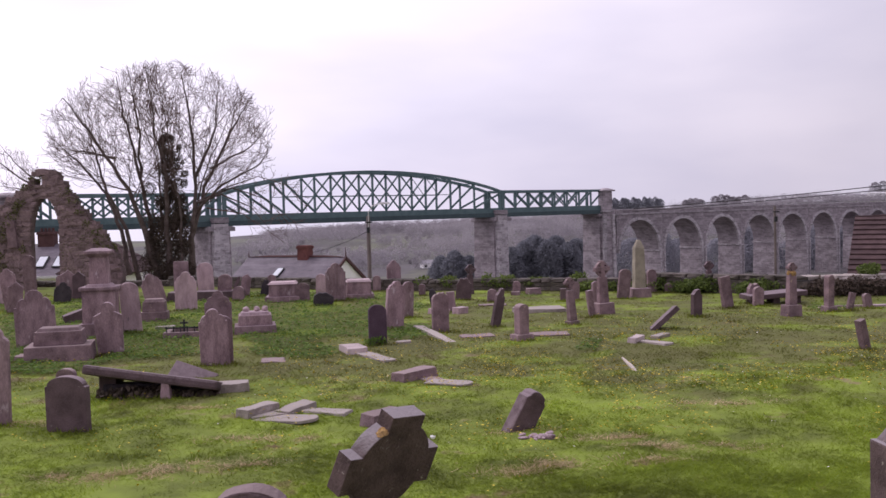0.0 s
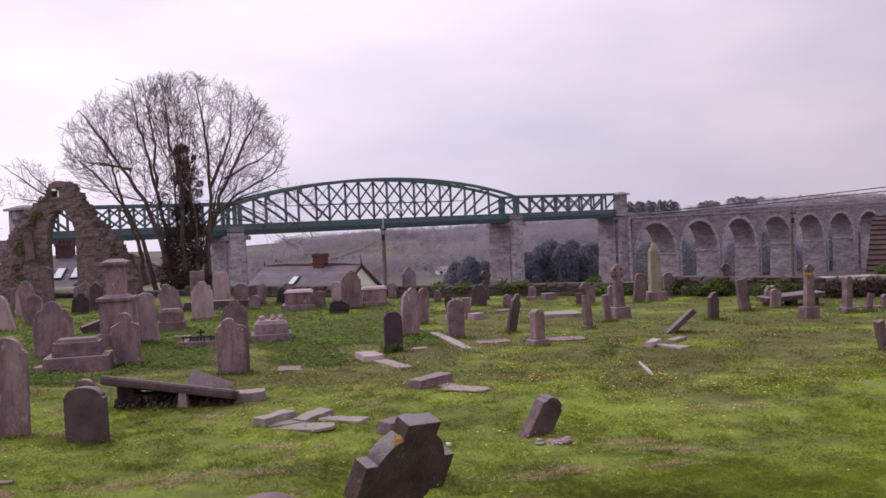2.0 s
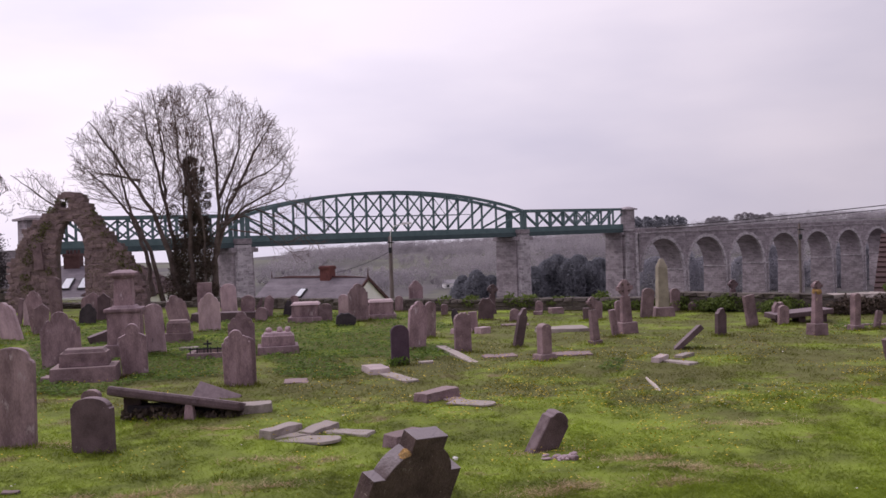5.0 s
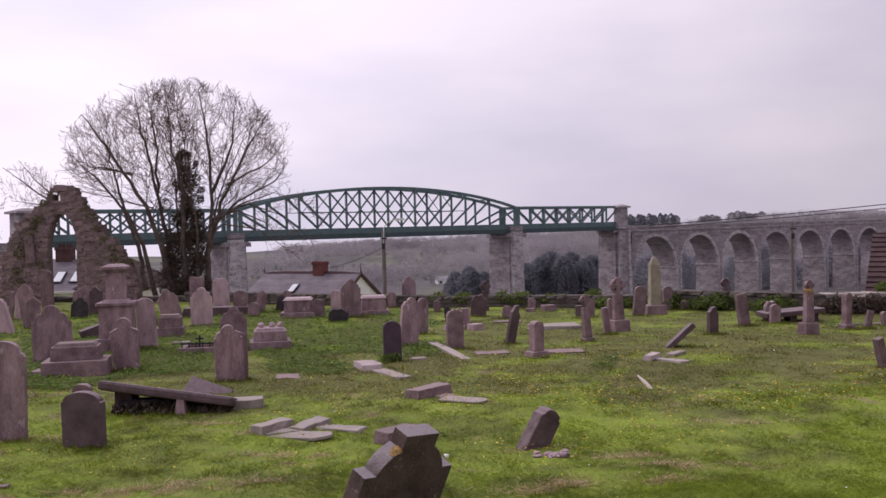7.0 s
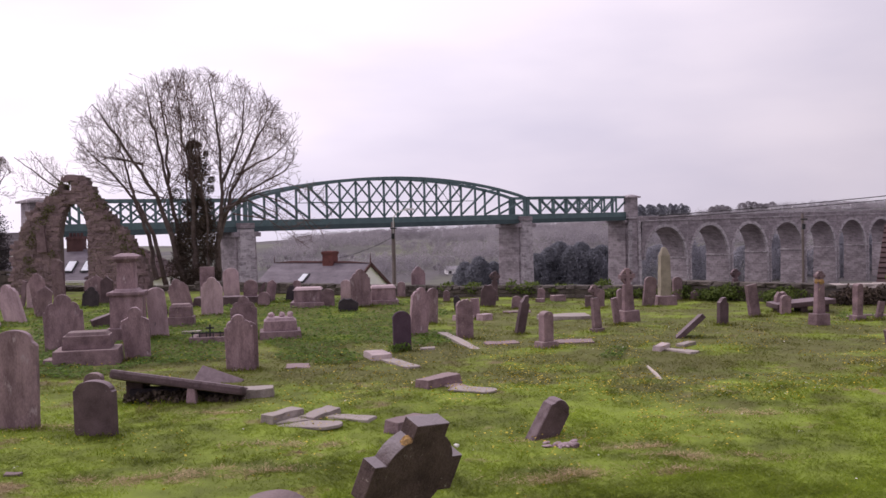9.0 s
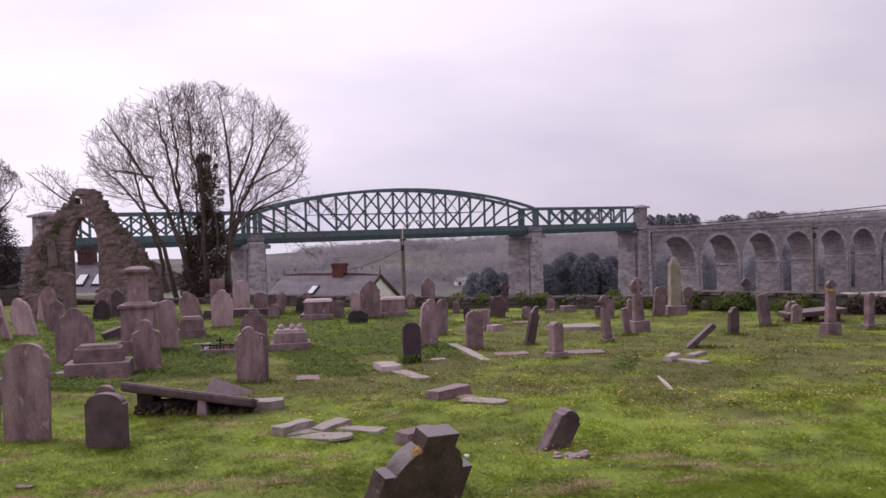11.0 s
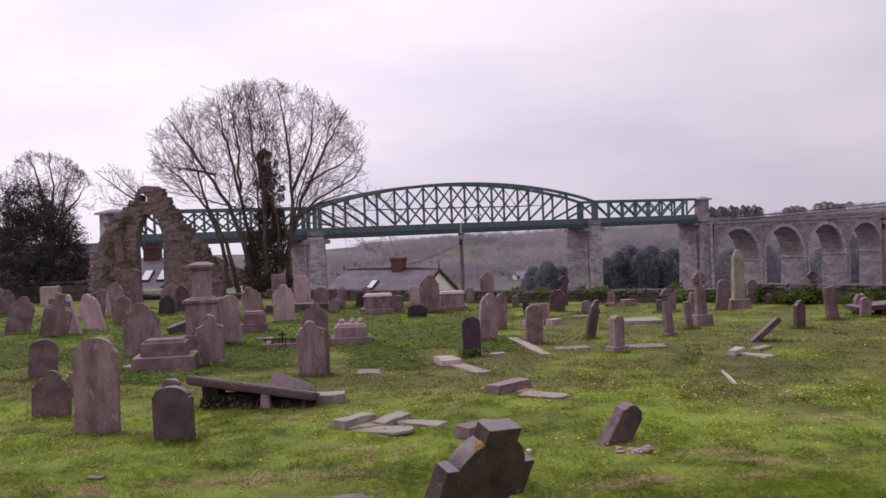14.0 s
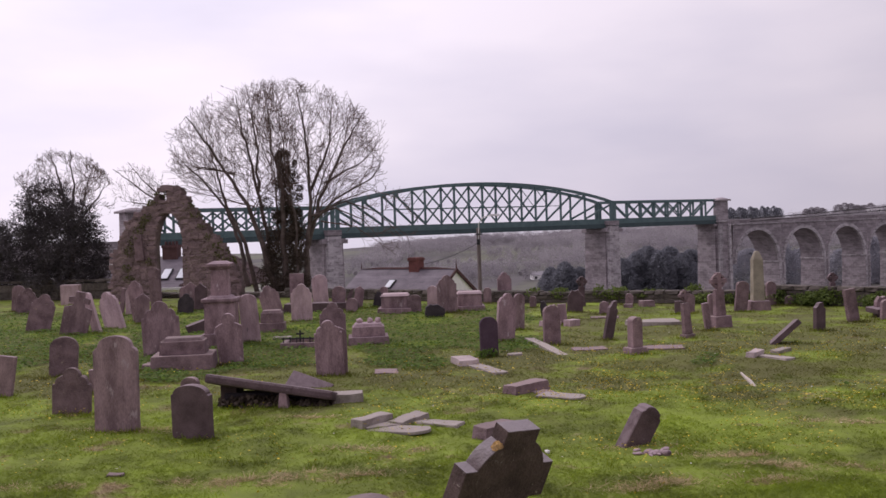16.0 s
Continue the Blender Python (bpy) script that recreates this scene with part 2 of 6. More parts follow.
# green bridge paint, paled and greyed with painted distance haze
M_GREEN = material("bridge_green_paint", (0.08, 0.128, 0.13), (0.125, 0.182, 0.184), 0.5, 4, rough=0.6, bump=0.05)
# shaded copy of the bridge green, for the band below the chord
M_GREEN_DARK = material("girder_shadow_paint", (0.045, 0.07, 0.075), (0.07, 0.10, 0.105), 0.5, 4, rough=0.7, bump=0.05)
M_SLATE = material("roof_slates", (0.115, 0.096, 0.113), (0.195, 0.166, 0.19), 1.2, 8, rough=0.7, vary=0.12, stretch=(1, 1, 3))
M_TILE = material("brown_roof_tiles", (0.05, 0.03, 0.031), (0.092, 0.056, 0.056), 2, 14, vary=0.15)
M_BRICK = material("red_brick", (0.095, 0.036, 0.036), (0.175, 0.068, 0.06), 2, 16, vary=0.15)
M_SOOTY = material("sooty_brick", (0.06, 0.03, 0.031), (0.115, 0.06, 0.058), 2, 16, vary=0.15)
M_RENDER = material("white_render", (0.80, 0.78, 0.77), (0.88, 0.86, 0.85), 1.5, 20)
M_WOOD = material("dark_red_paint", (0.06, 0.025, 0.025), (0.10, 0.04, 0.04), 3, 20, rough=0.6)
M_POLE = material("weathered_pole_wood", (0.105, 0.082, 0.08), (0.19, 0.155, 0.148), 3, 25, stretch=(1, 1, 0.15))
M_WIRE = material("cable_black", (0.05, 0.045, 0.05), (0.08, 0.075, 0.08), 3, 25, bump=0)
M_IRON = material("black_iron", (0.018, 0.018, 0.02), (0.035, 0.035, 0.038), 8, 40, rough=0.6)
M_GLASS = material("skylight_pane", (0.62, 0.64, 0.68), (0.70, 0.72, 0.76), 2, 9, rough=0.12, bump=0)
M_GUTTER = material("white_gutter", (0.55, 0.53, 0.54), (0.68, 0.66, 0.66), 3, 20)
# far woods: distance haze is painted in, lifting and greying the foliage colour
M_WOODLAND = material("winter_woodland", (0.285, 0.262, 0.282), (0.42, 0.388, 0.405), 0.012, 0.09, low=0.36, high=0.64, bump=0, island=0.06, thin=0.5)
# dark conifers lightened and blued: haze put into the colour
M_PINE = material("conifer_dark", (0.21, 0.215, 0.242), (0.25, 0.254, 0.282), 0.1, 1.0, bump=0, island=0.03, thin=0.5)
# valley woods carry the most painted haze, a pale blue-grey
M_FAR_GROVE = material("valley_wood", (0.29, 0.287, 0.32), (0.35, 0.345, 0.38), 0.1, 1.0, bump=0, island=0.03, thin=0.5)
M_FAR_ROOF = material("pale_roof", (0.24, 0.225, 0.24), (0.33, 0.31, 0.33), 0.3, 2, bump=0)
M_SAPWOOD = material("bleached_wood", (0.45, 0.38, 0.33), (0.62, 0.55, 0.5), 8, 40)

# ---- helpers of this scene ----


def mesh_of(bm, name, mat, smooth=False):
    me = bpy.data.meshes.new(name)
    bm.normal_update()
    bm.to_mesh(me)
    bm.free()
    me.materials.append(mat)
    if smooth:
        me.polygons.foreach_set("use_smooth", [True] * len(me.polygons))
    return me


def part(name, bm, mat, parent, label="", smooth=False):
    ob = new(name, mesh_of(bm, name, mat, smooth))
    ob.parent = parent
    if label:
        ob["label"] = label
    return ob


def thing(name, bm, mat, m, label, category, group="", kind="", smooth=False):
    ob = new(name, mesh_of(bm, name, mat, smooth))
    ob.matrix_world = m
    return tagged(ob, label, category, group, kind)


def holder(name, m, label, category, group="", kind=""):
    ob = new(name)
    ob.matrix_world = m
    return tagged(ob, label, category, group, kind)


def add_box(bm, cx, cy, cz, sx, sy, sz, top=1.0, top_y=None, bevel=0.0, turn=None):
    """A block with its centre, sizes, and a taper of its top face."""
    ty = top if top_y is None else top_y
    vs = []
    for k, (tx, tyy) in ((-1, (1, 1)), (1, (top, ty))):
        for i, j in ((-1, -1), (1, -1), (1, 1), (-1, 1)):
            v = Vector((i * sx / 2 * tx, j * sy / 2 * tyy, k * sz / 2))
            if turn:
                v = turn @ v
            vs.append(bm.verts.new((cx + v.x, cy + v.y, cz + v.z)))
    fs = [bm.faces.new([vs[i] for i in f]) for f in ((3, 2, 1, 0), (4, 5, 6, 7), (0, 1, 5, 4), (1, 2, 6, 5), (2, 3, 7, 6), (3, 0, 4, 7))]
    if bevel:
        bmesh.ops.bevel(bm, geom=list({e for f in fs for e in f.edges}), offset=bevel, segments=2, affect='EDGES', profile=0.6)
    return bm


def box(*a, **k):
    return add_box(bmesh.new(), *a, **k)


def slab_from(outline, thick, bevel=0.012, rough=0.0, seed=0):
    """A flat outline in x and z, given depth along y, with softened edges."""
    bm = bmesh.new()
    a = [bm.verts.new((x, -thick / 2, z)) for x, z in outline]
    b = [bm.verts.new((x, thick / 2, z)) for x, z in outline]
    n = len(outline)
    f0 = bm.faces.new(a)
    f1 = bm.faces.new(b[::-1])
    for i in range(n):
        bm.faces.new((a[(i + 1) % n], a[i], b[i], b[(i + 1) % n]))
    bmesh.ops.recalc_face_normals(bm, faces=bm.faces)
    if bevel:
        rim = [e for f in (f0, f1) for e in f.edges]
        bmesh.ops.bevel(bm, geom=rim, offset=bevel, segments=2, affect='EDGES', profile=0.6)
    if rough:
        for v in bm.verts:
            v.co += noise.noise_vector(v.co * 6 + Vector((seed, seed * 2, 0))) * rough
    return bm


def arc(cx, cz, r, a0, a1, n, rz=None):
    rz = r if rz is None else rz
    return [(cx + r * math.cos(radians(a0 + (a1 - a0) * i / n)), cz + rz * math.sin(radians(a0 + (a1 - a0) * i / n))) for i in range(n + 1)]


def tube_arrays(points, radii, sides, verts, faces):
    """Appends a tapered tube through points to vert and face lists."""
    base = len(verts)
    last = None
    for i, p in enumerate(points):
        d = (points[min(i + 1, len(points) - 1)] - points[max(i - 1, 0)]).normalized()
        side = d.cross(Vector((0.3, 0.9, 0.2))).normalized() if last is None else (last - d * last.dot(d)).normalized()
        last = side
        up = d.cross(side)
        for k in range(sides):
            a = 2 * math.pi * k / sides
            verts.append(p + (side * math.cos(a) + up * math.sin(a)) * radii[i])
        if i:
            for k in range(sides):
                o = base + (i - 1) * sides
                faces.append((o + k, o + (k + 1) % sides, o + sides + (k + 1) % sides, o + sides + k))


def from_lists(name, verts, faces, mat, parent=None, label="", smooth=True):
    me = bpy.data.meshes.new(name)
    me.from_pydata([tuple(v) for v in verts], [], faces)
    me.materials.append(mat)
    if smooth:
        me.polygons.foreach_set("use_smooth", [True] * len(me.polygons))
    ob = new(name, me)
    ob.parent = parent
    if label:
        ob["label"] = label
    return ob


def quads(name, centres, sizes, mat, rng, parent=None, label="", flat=0.0, aspect=0.6):
    """Small leaf-shaped faces (two triangles each, folded), turned at random, at the given centres."""
    n = len(centres)
    d = rng.normal(size=(n, 3))
    d[:, 2] *= 1 - flat
    d /= np.linalg.norm(d, axis=1)[:, None]
    e = np.cross(d, rng.normal(size=(n, 3)))
    e[:, 2] *= 1 - flat
    e /= np.linalg.norm(e, axis=1)[:, None]
    s = np.asarray(sizes)[:, None]
    nn = np.cross(d, e)
    v = np.stack([centres - d * s * 0.5, centres + e * s * aspect * 0.5 + nn * s * 0.1, centres + d * s * 0.5, centres - e * s * aspect * 0.5 + nn * s * 0.1], axis=1).reshape(-1, 3)
    me = bpy.data.meshes.new(name)
    me.vertices.add(4 * n)
    me.vertices.foreach_set("co", v.ravel())
    me.loops.add(4 * n)
    me.loops.foreach_set("vertex_index", np.arange(4 * n))
    me.polygons.add(n)
    me.polygons.foreach_set("loop_start", np.arange(n) * 4)
    me.update(calc_edges=True)
    me.materials.append(mat)
    ob = new(name, me)
    ob.parent = parent
    if label:
        ob["label"] = label
    return ob


def blob_points(rng, n, cx, cy, cz, rx, ry, rz, shell=0.5, lumps=1.8):
    """Points in an uneven ball: more of them near its skin."""
    d = rng.normal(size=(n, 3))
    d /= np.linalg.norm(d, axis=1)[:, None]
    lump = np.array([noise.noise(Vector(v) * lumps + Vector((cx, cy, cz))) for v in d])
    r = (shell + (1 - shell) * rng.random(n) ** 0.5) * (1 + 0.38 * lump) * (1 + 0.06 * rng.normal(size=n))
    return np.array((cx, cy, cz)) + d * r[:, None] * np.array((rx, ry, rz))


# ---- ground ----


def step(a, b, v):
    t = min(max((v - a) / (b - a), 0.0), 1.0)
    return t * t * (3 - 2 * t)


def ground_z(x, y):
    z = 1.35 * step(10.0, 0.0, math.hypot(x * 0.5, y))
    z += 0.07 * noise.noise(Vector((x * 0.35, y * 0.35, 0))) + 0.025 * noise.noise(Vector((x * 1.6, y * 1.6, 3)))
    back = 36 + 9 * step(2, -16, x) - 4 * step(2, 12, x)      # foot of the slope behind the boundary wall
    z -= 6.0 * step(back, back + 14, y) + 20.0 * step(back + 14, 190, y)
    # far side of the valley
    ridge = 17.0 + 7.5 * noise.noise(Vector((x * 0.004, 2.3, 0))) + 3 * noise.noise(Vector((x * 0.013, 5, 0)))
    ridge = (ridge + 9 * step(60, 500, x)) * step(-420, 120, x)
    z += ridge * step(300, 1000, y) - 150 * step(1050, 4200, y)
    z += step(250, 500, y) * 2.5 * noise.noise(Vector((x * 0.012, y * 0.012, 7)))
    return z


def build_ground():
    us = np.linspace(-1, 1, 281)
    xs = np.sinh(us * 6.2) / math.sinh(6.2) * 3800
    vs = np.linspace(0, 1, 330)
    ys = 4 + np.sinh(vs * 6.6 - 0.9) / math.sinh(5.7) * 4300
    verts = [(x, y, ground_z(x, y)) for y in ys for x in xs]
    w = len(xs)
    faces = [(j * w + i, j * w + i + 1, (j + 1) * w + i + 1, (j + 1) * w + i) for j in range(len(ys) - 1) for i in range(w - 1)]
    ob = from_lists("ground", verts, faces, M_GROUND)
    tagged(ob, "mown green graveyard turf with dry straw patches, falling to a valley", "ground", kind="structure")


def ground_material():
    """Turf of the graveyard, and further off the fields and winter woods of the valley."""
    m = material("turf_and_fields", (0.104, 0.127, 0.02), (0.225, 0.298, 0.034), 0.4, 2.2, low=0.32, high=0.68, bump=0.5, spots=(0.25, 0.2, 0.105), spot_scale=0.8, spot_level=0.595, world_space=True, thatch=(0.105, 0.099, 0.032))
    n, l = m.node_tree.nodes, m.node_tree.links
    b = n["Principled BSDF"]
    near = b.inputs["Base Color"].links[0].from_socket
    geo = n.new("ShaderNodeNewGeometry")
    sep = n.new("ShaderNodeSeparateXYZ")
    l.new(geo.outputs["Position"], sep.inputs[0])
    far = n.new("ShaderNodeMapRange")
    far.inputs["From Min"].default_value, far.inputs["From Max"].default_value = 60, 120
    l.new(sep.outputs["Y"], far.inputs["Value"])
    # fields, edged by the dull mottle of leafless woods
    mp = n.new("ShaderNodeMapping")
    mp.inputs["Scale"].default_value = (0.006, 0.007, 0.0)
    l.new(geo.outputs["Position"], mp.inputs[0])
    vor = n.new("ShaderNodeTexVoronoi")
    vor.inputs["Scale"].default_value = 1.0
    l.new(mp.outputs[0], vor.inputs["Vector"])
    sepc = n.new("ShaderNodeSeparateColor")
    l.new(vor.outputs["Color"], sepc.inputs[0])
    ramp = n.new("ShaderNodeValToRGB")
    e = ramp.color_ramp.elements
    e[0].position, e[0].color = 0.0, (0.10, 0.096, 0.09, 1)
    e[1].position, e[1].color = 1.0, (0.15, 0.155, 0.105, 1)
    l.new(sepc.outputs[0], ramp.inputs[0])
    wmap = n.new("ShaderNodeMapping")
    wmap.inputs["Scale"].default_value = (0.008, 0.008, 0.0)
    l.new(geo.outputs["Position"], wmap.inputs[0])
    wood = n.new("ShaderNodeTexNoise")
    wood.inputs["Scale"].default_value, wood.inputs["Detail"].default_value, wood.inputs["Roughness"].default_value = 1.0, 9.0, 0.62
    l.new(wmap.outputs[0], wood.inputs["Vector"])
    cover = n.new("ShaderNodeMapRange")
    cover.inputs["From Min"].default_value, cover.inputs["From Max"].default_value = 0.44, 0.56
    l.new(wood.outputs[0], cover.inputs["Value"])
    grain = n.new("ShaderNodeTexNoise")
    grain.inputs["Scale"].default_value, grain.inputs["Detail"].default_value = 0.12, 6.0
    gmap = n.new("ShaderNodeMapping")
    gmap.inputs["Scale"].default_value = (1.0, 0.12, 0.0)
    l.new(geo.outputs["Position"], gmap.inputs[0])
    l.new(gmap.outputs[0], grain.inputs["Vector"])
    tone = n.new("ShaderNodeValToRGB")
    tone.color_ramp.elements[0].position, tone.color_ramp.elements[0].color = 0.3, (0.072, 0.065, 0.068, 1)
    tone.color_ramp.elements[1].position, tone.color_ramp.elements[1].color = 0.7, (0.125, 0.112, 0.116, 1)
    l.new(grain.outputs[0], tone.inputs[0])
    both = n.new("ShaderNodeMix")
    both.data_type = 'RGBA'
    l.new(cover.outputs[0], both.inputs["Factor"])
    l.new(ramp.outputs[0], both.inputs["A"])
    l.new(tone.outputs[0], both.inputs["B"])
    ramp = both
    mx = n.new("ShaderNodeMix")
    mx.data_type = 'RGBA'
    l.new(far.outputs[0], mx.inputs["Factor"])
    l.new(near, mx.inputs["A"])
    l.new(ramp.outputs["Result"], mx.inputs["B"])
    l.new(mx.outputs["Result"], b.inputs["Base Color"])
    return m


M_GROUND = ground_material()
build_ground()

# ---- railway bridge and viaduct ----
BRIDGE = pose(-46.47, 202.14, 0, 0, 0, 39.91)     # stations along x, from the first river pier; y away
Z_LOW, Z_TOP, Z_CROWN = 1.4, 8.0, 13.0
TRUSS_GAP = 5.9


def bar(bm, x0, z0, x1, z1, y, wide, deep):
    """A straight member in the plane of a truss."""
    d = Vector((x1 - x0, 0, z1 - z0))
    n = d.length
    turn = Matrix.Rotation(-math.atan2(d.z, d.x), 3, 'Y')
    return add_box(bm, (x0 + x1) / 2, y, (z0 + z1) / 2, n, deep, wide, turn=turn)


def crown_z(s):
    """Height of the middle span's curved top chord."""
    t = (s - 40.7) / 40.7
    return Z_TOP + (Z_CROWN - Z_TOP) * max(0.0, 1 - t * t) ** 0.92


def span(bridge, x0, x1, panels, curved):
    top = crown_z if curved else (lambda s: Z_TOP)
    pitch = (x1 - x0) / panels
    # the panel points of the middle span stand a little nearer the first pier
    posts = [x0 + pitch * i - (1.4 if curved and 0 < i < panels else 0.0) for i in range(panels + 1)]
    for side, y in enumerate((0.25, TRUSS_GAP)):
        low = Z_LOW + 1.9
        bm = box((x0 + x1) / 2, y, Z_LOW + 1.25, x1 - x0, 0.5, 1.3)
        part("bottom_chord", bm, M_GREEN, bridge, "deep green plated bottom girder")
        bm = bmesh.new()
        n = panels * (3 if curved else 1)
        loops = []
        for i in range(n + 1):
            s = x0 + (x1 - x0) * i / n
            loops.append([bm.verts.new((s, y + dy, top(s) + dz)) for dy, dz in ((-0.3, -0.7), (0.3, -0.7), (0.3, 0.0), (-0.3, 0.0))])
        for u, v in zip(loops, loops[1:]):
            for k in range(4):
                bm.faces.new((u[k], u[(k + 1) % 4], v[(k + 1) % 4], v[k]))
        bm.faces.new(loops[0][::-1])
        bm.faces.new(loops[-1])
        bmesh.ops.recalc_face_normals(bm, faces=bm.faces)
        part("top_chord", bm, M_GREEN, bridge, "curved green top chord" if curved else "straight green top chord")
        for i in range(panels + 1):
            s = posts[i]
            heavy = i in (0, panels)
            bm = box(min(max(s, x0 + 0.4), x1 - 0.4), y, (low + top(s) - 0.7) / 2, 0.9 if heavy else 0.42, 0.4, max(top(s) - 0.7 - low, 0.3))
            part("vertical", bm, M_GREEN, bridge)
        for i in range(panels):
            a, b = posts[i], posts[i + 1]
            first = i < panels / 2
            middle = abs(i + 0.5 - panels / 2) < 2.0
            wide = 0.36 if middle else 0.5
            if first or middle:
                part("diagonal", bar(bmesh.new(), a, top(a) - 0.8, b, low + 0.1, y - 0.08, wide, 0.2), M_GREEN, bridge)
            if not first or middle:
                part("diagonal", bar(bmesh.new(), a, low + 0.1, b, top(b) - 0.8, y + 0.12, wide, 0.2), M_GREEN, bridge)
            if curved and not middle and 1 < i < panels - 2:
                # slender counter rod in the upper half of the panel
                mid_x, mid_z = (a + b) / 2, Z_LOW + 5.6
                part("counter_rod", bar(bmesh.new(), mid_x, mid_z, b if first else a, top(b if first else a) - 0.8, y, 0.14, 0.12), M_GREEN, bridge)
            for k in (a, b):
                if not middle and (k == (a if first else b)):
                    # gusset plate where the diagonal meets the top chord
                    part("gusset", box(k + (0.45 if first else -0.45), y - 0.2, top(k) - 1.0, 1.1, 0.06, 0.9), M_GREEN, bridge)
        if curved:
            bm = bmesh.new()
            bar(bm, posts[2], Z_LOW + 5.6, posts[-3], Z_LOW + 5.6, y, 0.16, 0.12)
            part("tie_rail", bm, M_GREEN, bridge)
    # deck girder takes the shaded green, so its shade is painted on
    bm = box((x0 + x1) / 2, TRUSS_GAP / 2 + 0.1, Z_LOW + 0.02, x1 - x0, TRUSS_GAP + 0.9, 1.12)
    part("deck", bm, M_GREEN_DARK, bridge, "track deck girder, its green darkened with painted shade")
    for i in range(panels + 1):
        s = posts[i]
        if not curved or top(s) > Z_TOP + 1.2:
            part("cross_brace", box(min(max(s, x0 + 0.3), x1 - 0.3), TRUSS_GAP / 2 + 0.1, top(s) - 0.45, 0.3, TRUSS_GAP - 0.4, 0.3), M_GREEN, bridge)


def build_bridge():
    bridge = holder("railway_bridge", BRIDGE, "green steel truss railway bridge with bowed middle span on stone piers", "bridge")
    span(bridge, -40.6, -0.4, 8, False)
    span(bridge, 0.0, 81.4, 10, True)
    span(bridge, 81.8, 122.6, 8, False)
    # stone piers of the river spans
    for s, name in ((0.0, "pier"), (81.5, "pier")):
        h = 30.0
        body = part(name, box(s - 1.2, 3.4, Z_LOW - 1.2 - h / 2, 5.6, 8.6, h, top=0.84, top_y=0.9), M_VIADUCT, bridge, "tapering rubble limestone pier")
        part("pier_cap", box(s - 1.2, 3.2, Z_LOW - 1.15, 6.2, 9.4, 0.9, bevel=0.12), M_VIADUCT, body)
        part("pier_cap", box(s - 1.2, 3.2, Z_LOW - 0.62, 5.4, 8.8, 0.2), M_VIADUCT, body)
        part("buttress", box(s - 1.5, -1.0, Z_LOW - h / 2 + 0.1, 4.0, 2.2, h - 0.2, top=0.8), M_DRESSED, body, "pale dressed stone buttress")
        part("buttress_head", box(s - 1.5, -1.0, Z_LOW + 0.75, 3.4, 2.0, 1.2, bevel=0.1), M_VIADUCT, body)
    # end towers
    for s, long, deep, label in ((123.5, 4.6, 2.2, "square stone end tower with a flat cap"), (-42.6, 4.6, 7.4, "broad stone end tower with a low pyramid cap")):
        h = 34.0
        y = deep / 2 - 1.2
        tower = part("tower", box(s, y, 7.4 - h / 2, long, deep, h, top=0.86), M_VIADUCT, bridge, label)
        part("tower_cap", box(s, y, 7.62, long + 0.9, deep + 0.9, 0.45, bevel=0.1), M_VIADUCT, tower)
        part("tower_roof", box(s, y, 8.1, long + 0.5, deep + 0.5, 0.55, top=0.25), M_VIADUCT, tower)
        part("string_course", box(s, y, Z_LOW + 0.1, long + 0.5, deep + 0.5, 0.5, bevel=0.1), M_DRESSED, tower)
        for k in (-1, 1):
            part("quoin_strip", box(s + k * (long / 2 - 0.12), -1.42, -14.6, 1.1, 0.6, 30.4, turn=Matrix.Rotation(-k * 0.02, 3, 'Y')), M_DRESSED, tower, "pale dressed corner stones")
    body = part("pier", box(123.4, 3.1, Z_LOW - 16.6, 6.0, 7.2, 31, top=0.88), M_VIADUCT, bridge)
    part("pier_cap", box(123.2, 3.1, Z_LOW - 0.95, 6.2, 7.6, 0.8, bevel=0.12), M_VIADUCT, body)
    return bridge


def arch_wall(half, r, spring, top, deep):
    """One bay of masonry over a round arch, as a solid with the opening cut through it."""
    bm = bmesh.new()
    # strips between the curve and the top keep every face flat
    curve = [(-half, spring)] + [(-r, spring)] + arc(0, spring, r, 180, 0, 24)[1:-1] + [(r, spring), (half, spring)]
    low0 = [bm.verts.new((x, 0, z)) for x, z in curve]
    low1 = [bm.verts.new((x, deep, z)) for x, z in curve]
    up0 = [bm.verts.new((x, 0, top)) for x, z in curve]
    up1 = [bm.verts.new((x, deep, top)) for x, z in curve]
    for i in range(len(curve) - 1):
        if abs(curve[i + 1][0] - curve[i][0]) > 1e-6:
            bm.faces.new((low0[i], low0[i + 1], up0[i + 1], up0[i]))
            bm.faces.new((low1[i + 1], low1[i], up1[i], up1[i + 1]))
            bm.faces.new((up0[i], up0[i + 1], up1[i + 1], up1[i]))
        bm.faces.new((low0[i + 1], low0[i], low1[i], low1[i + 1]))
    return bm


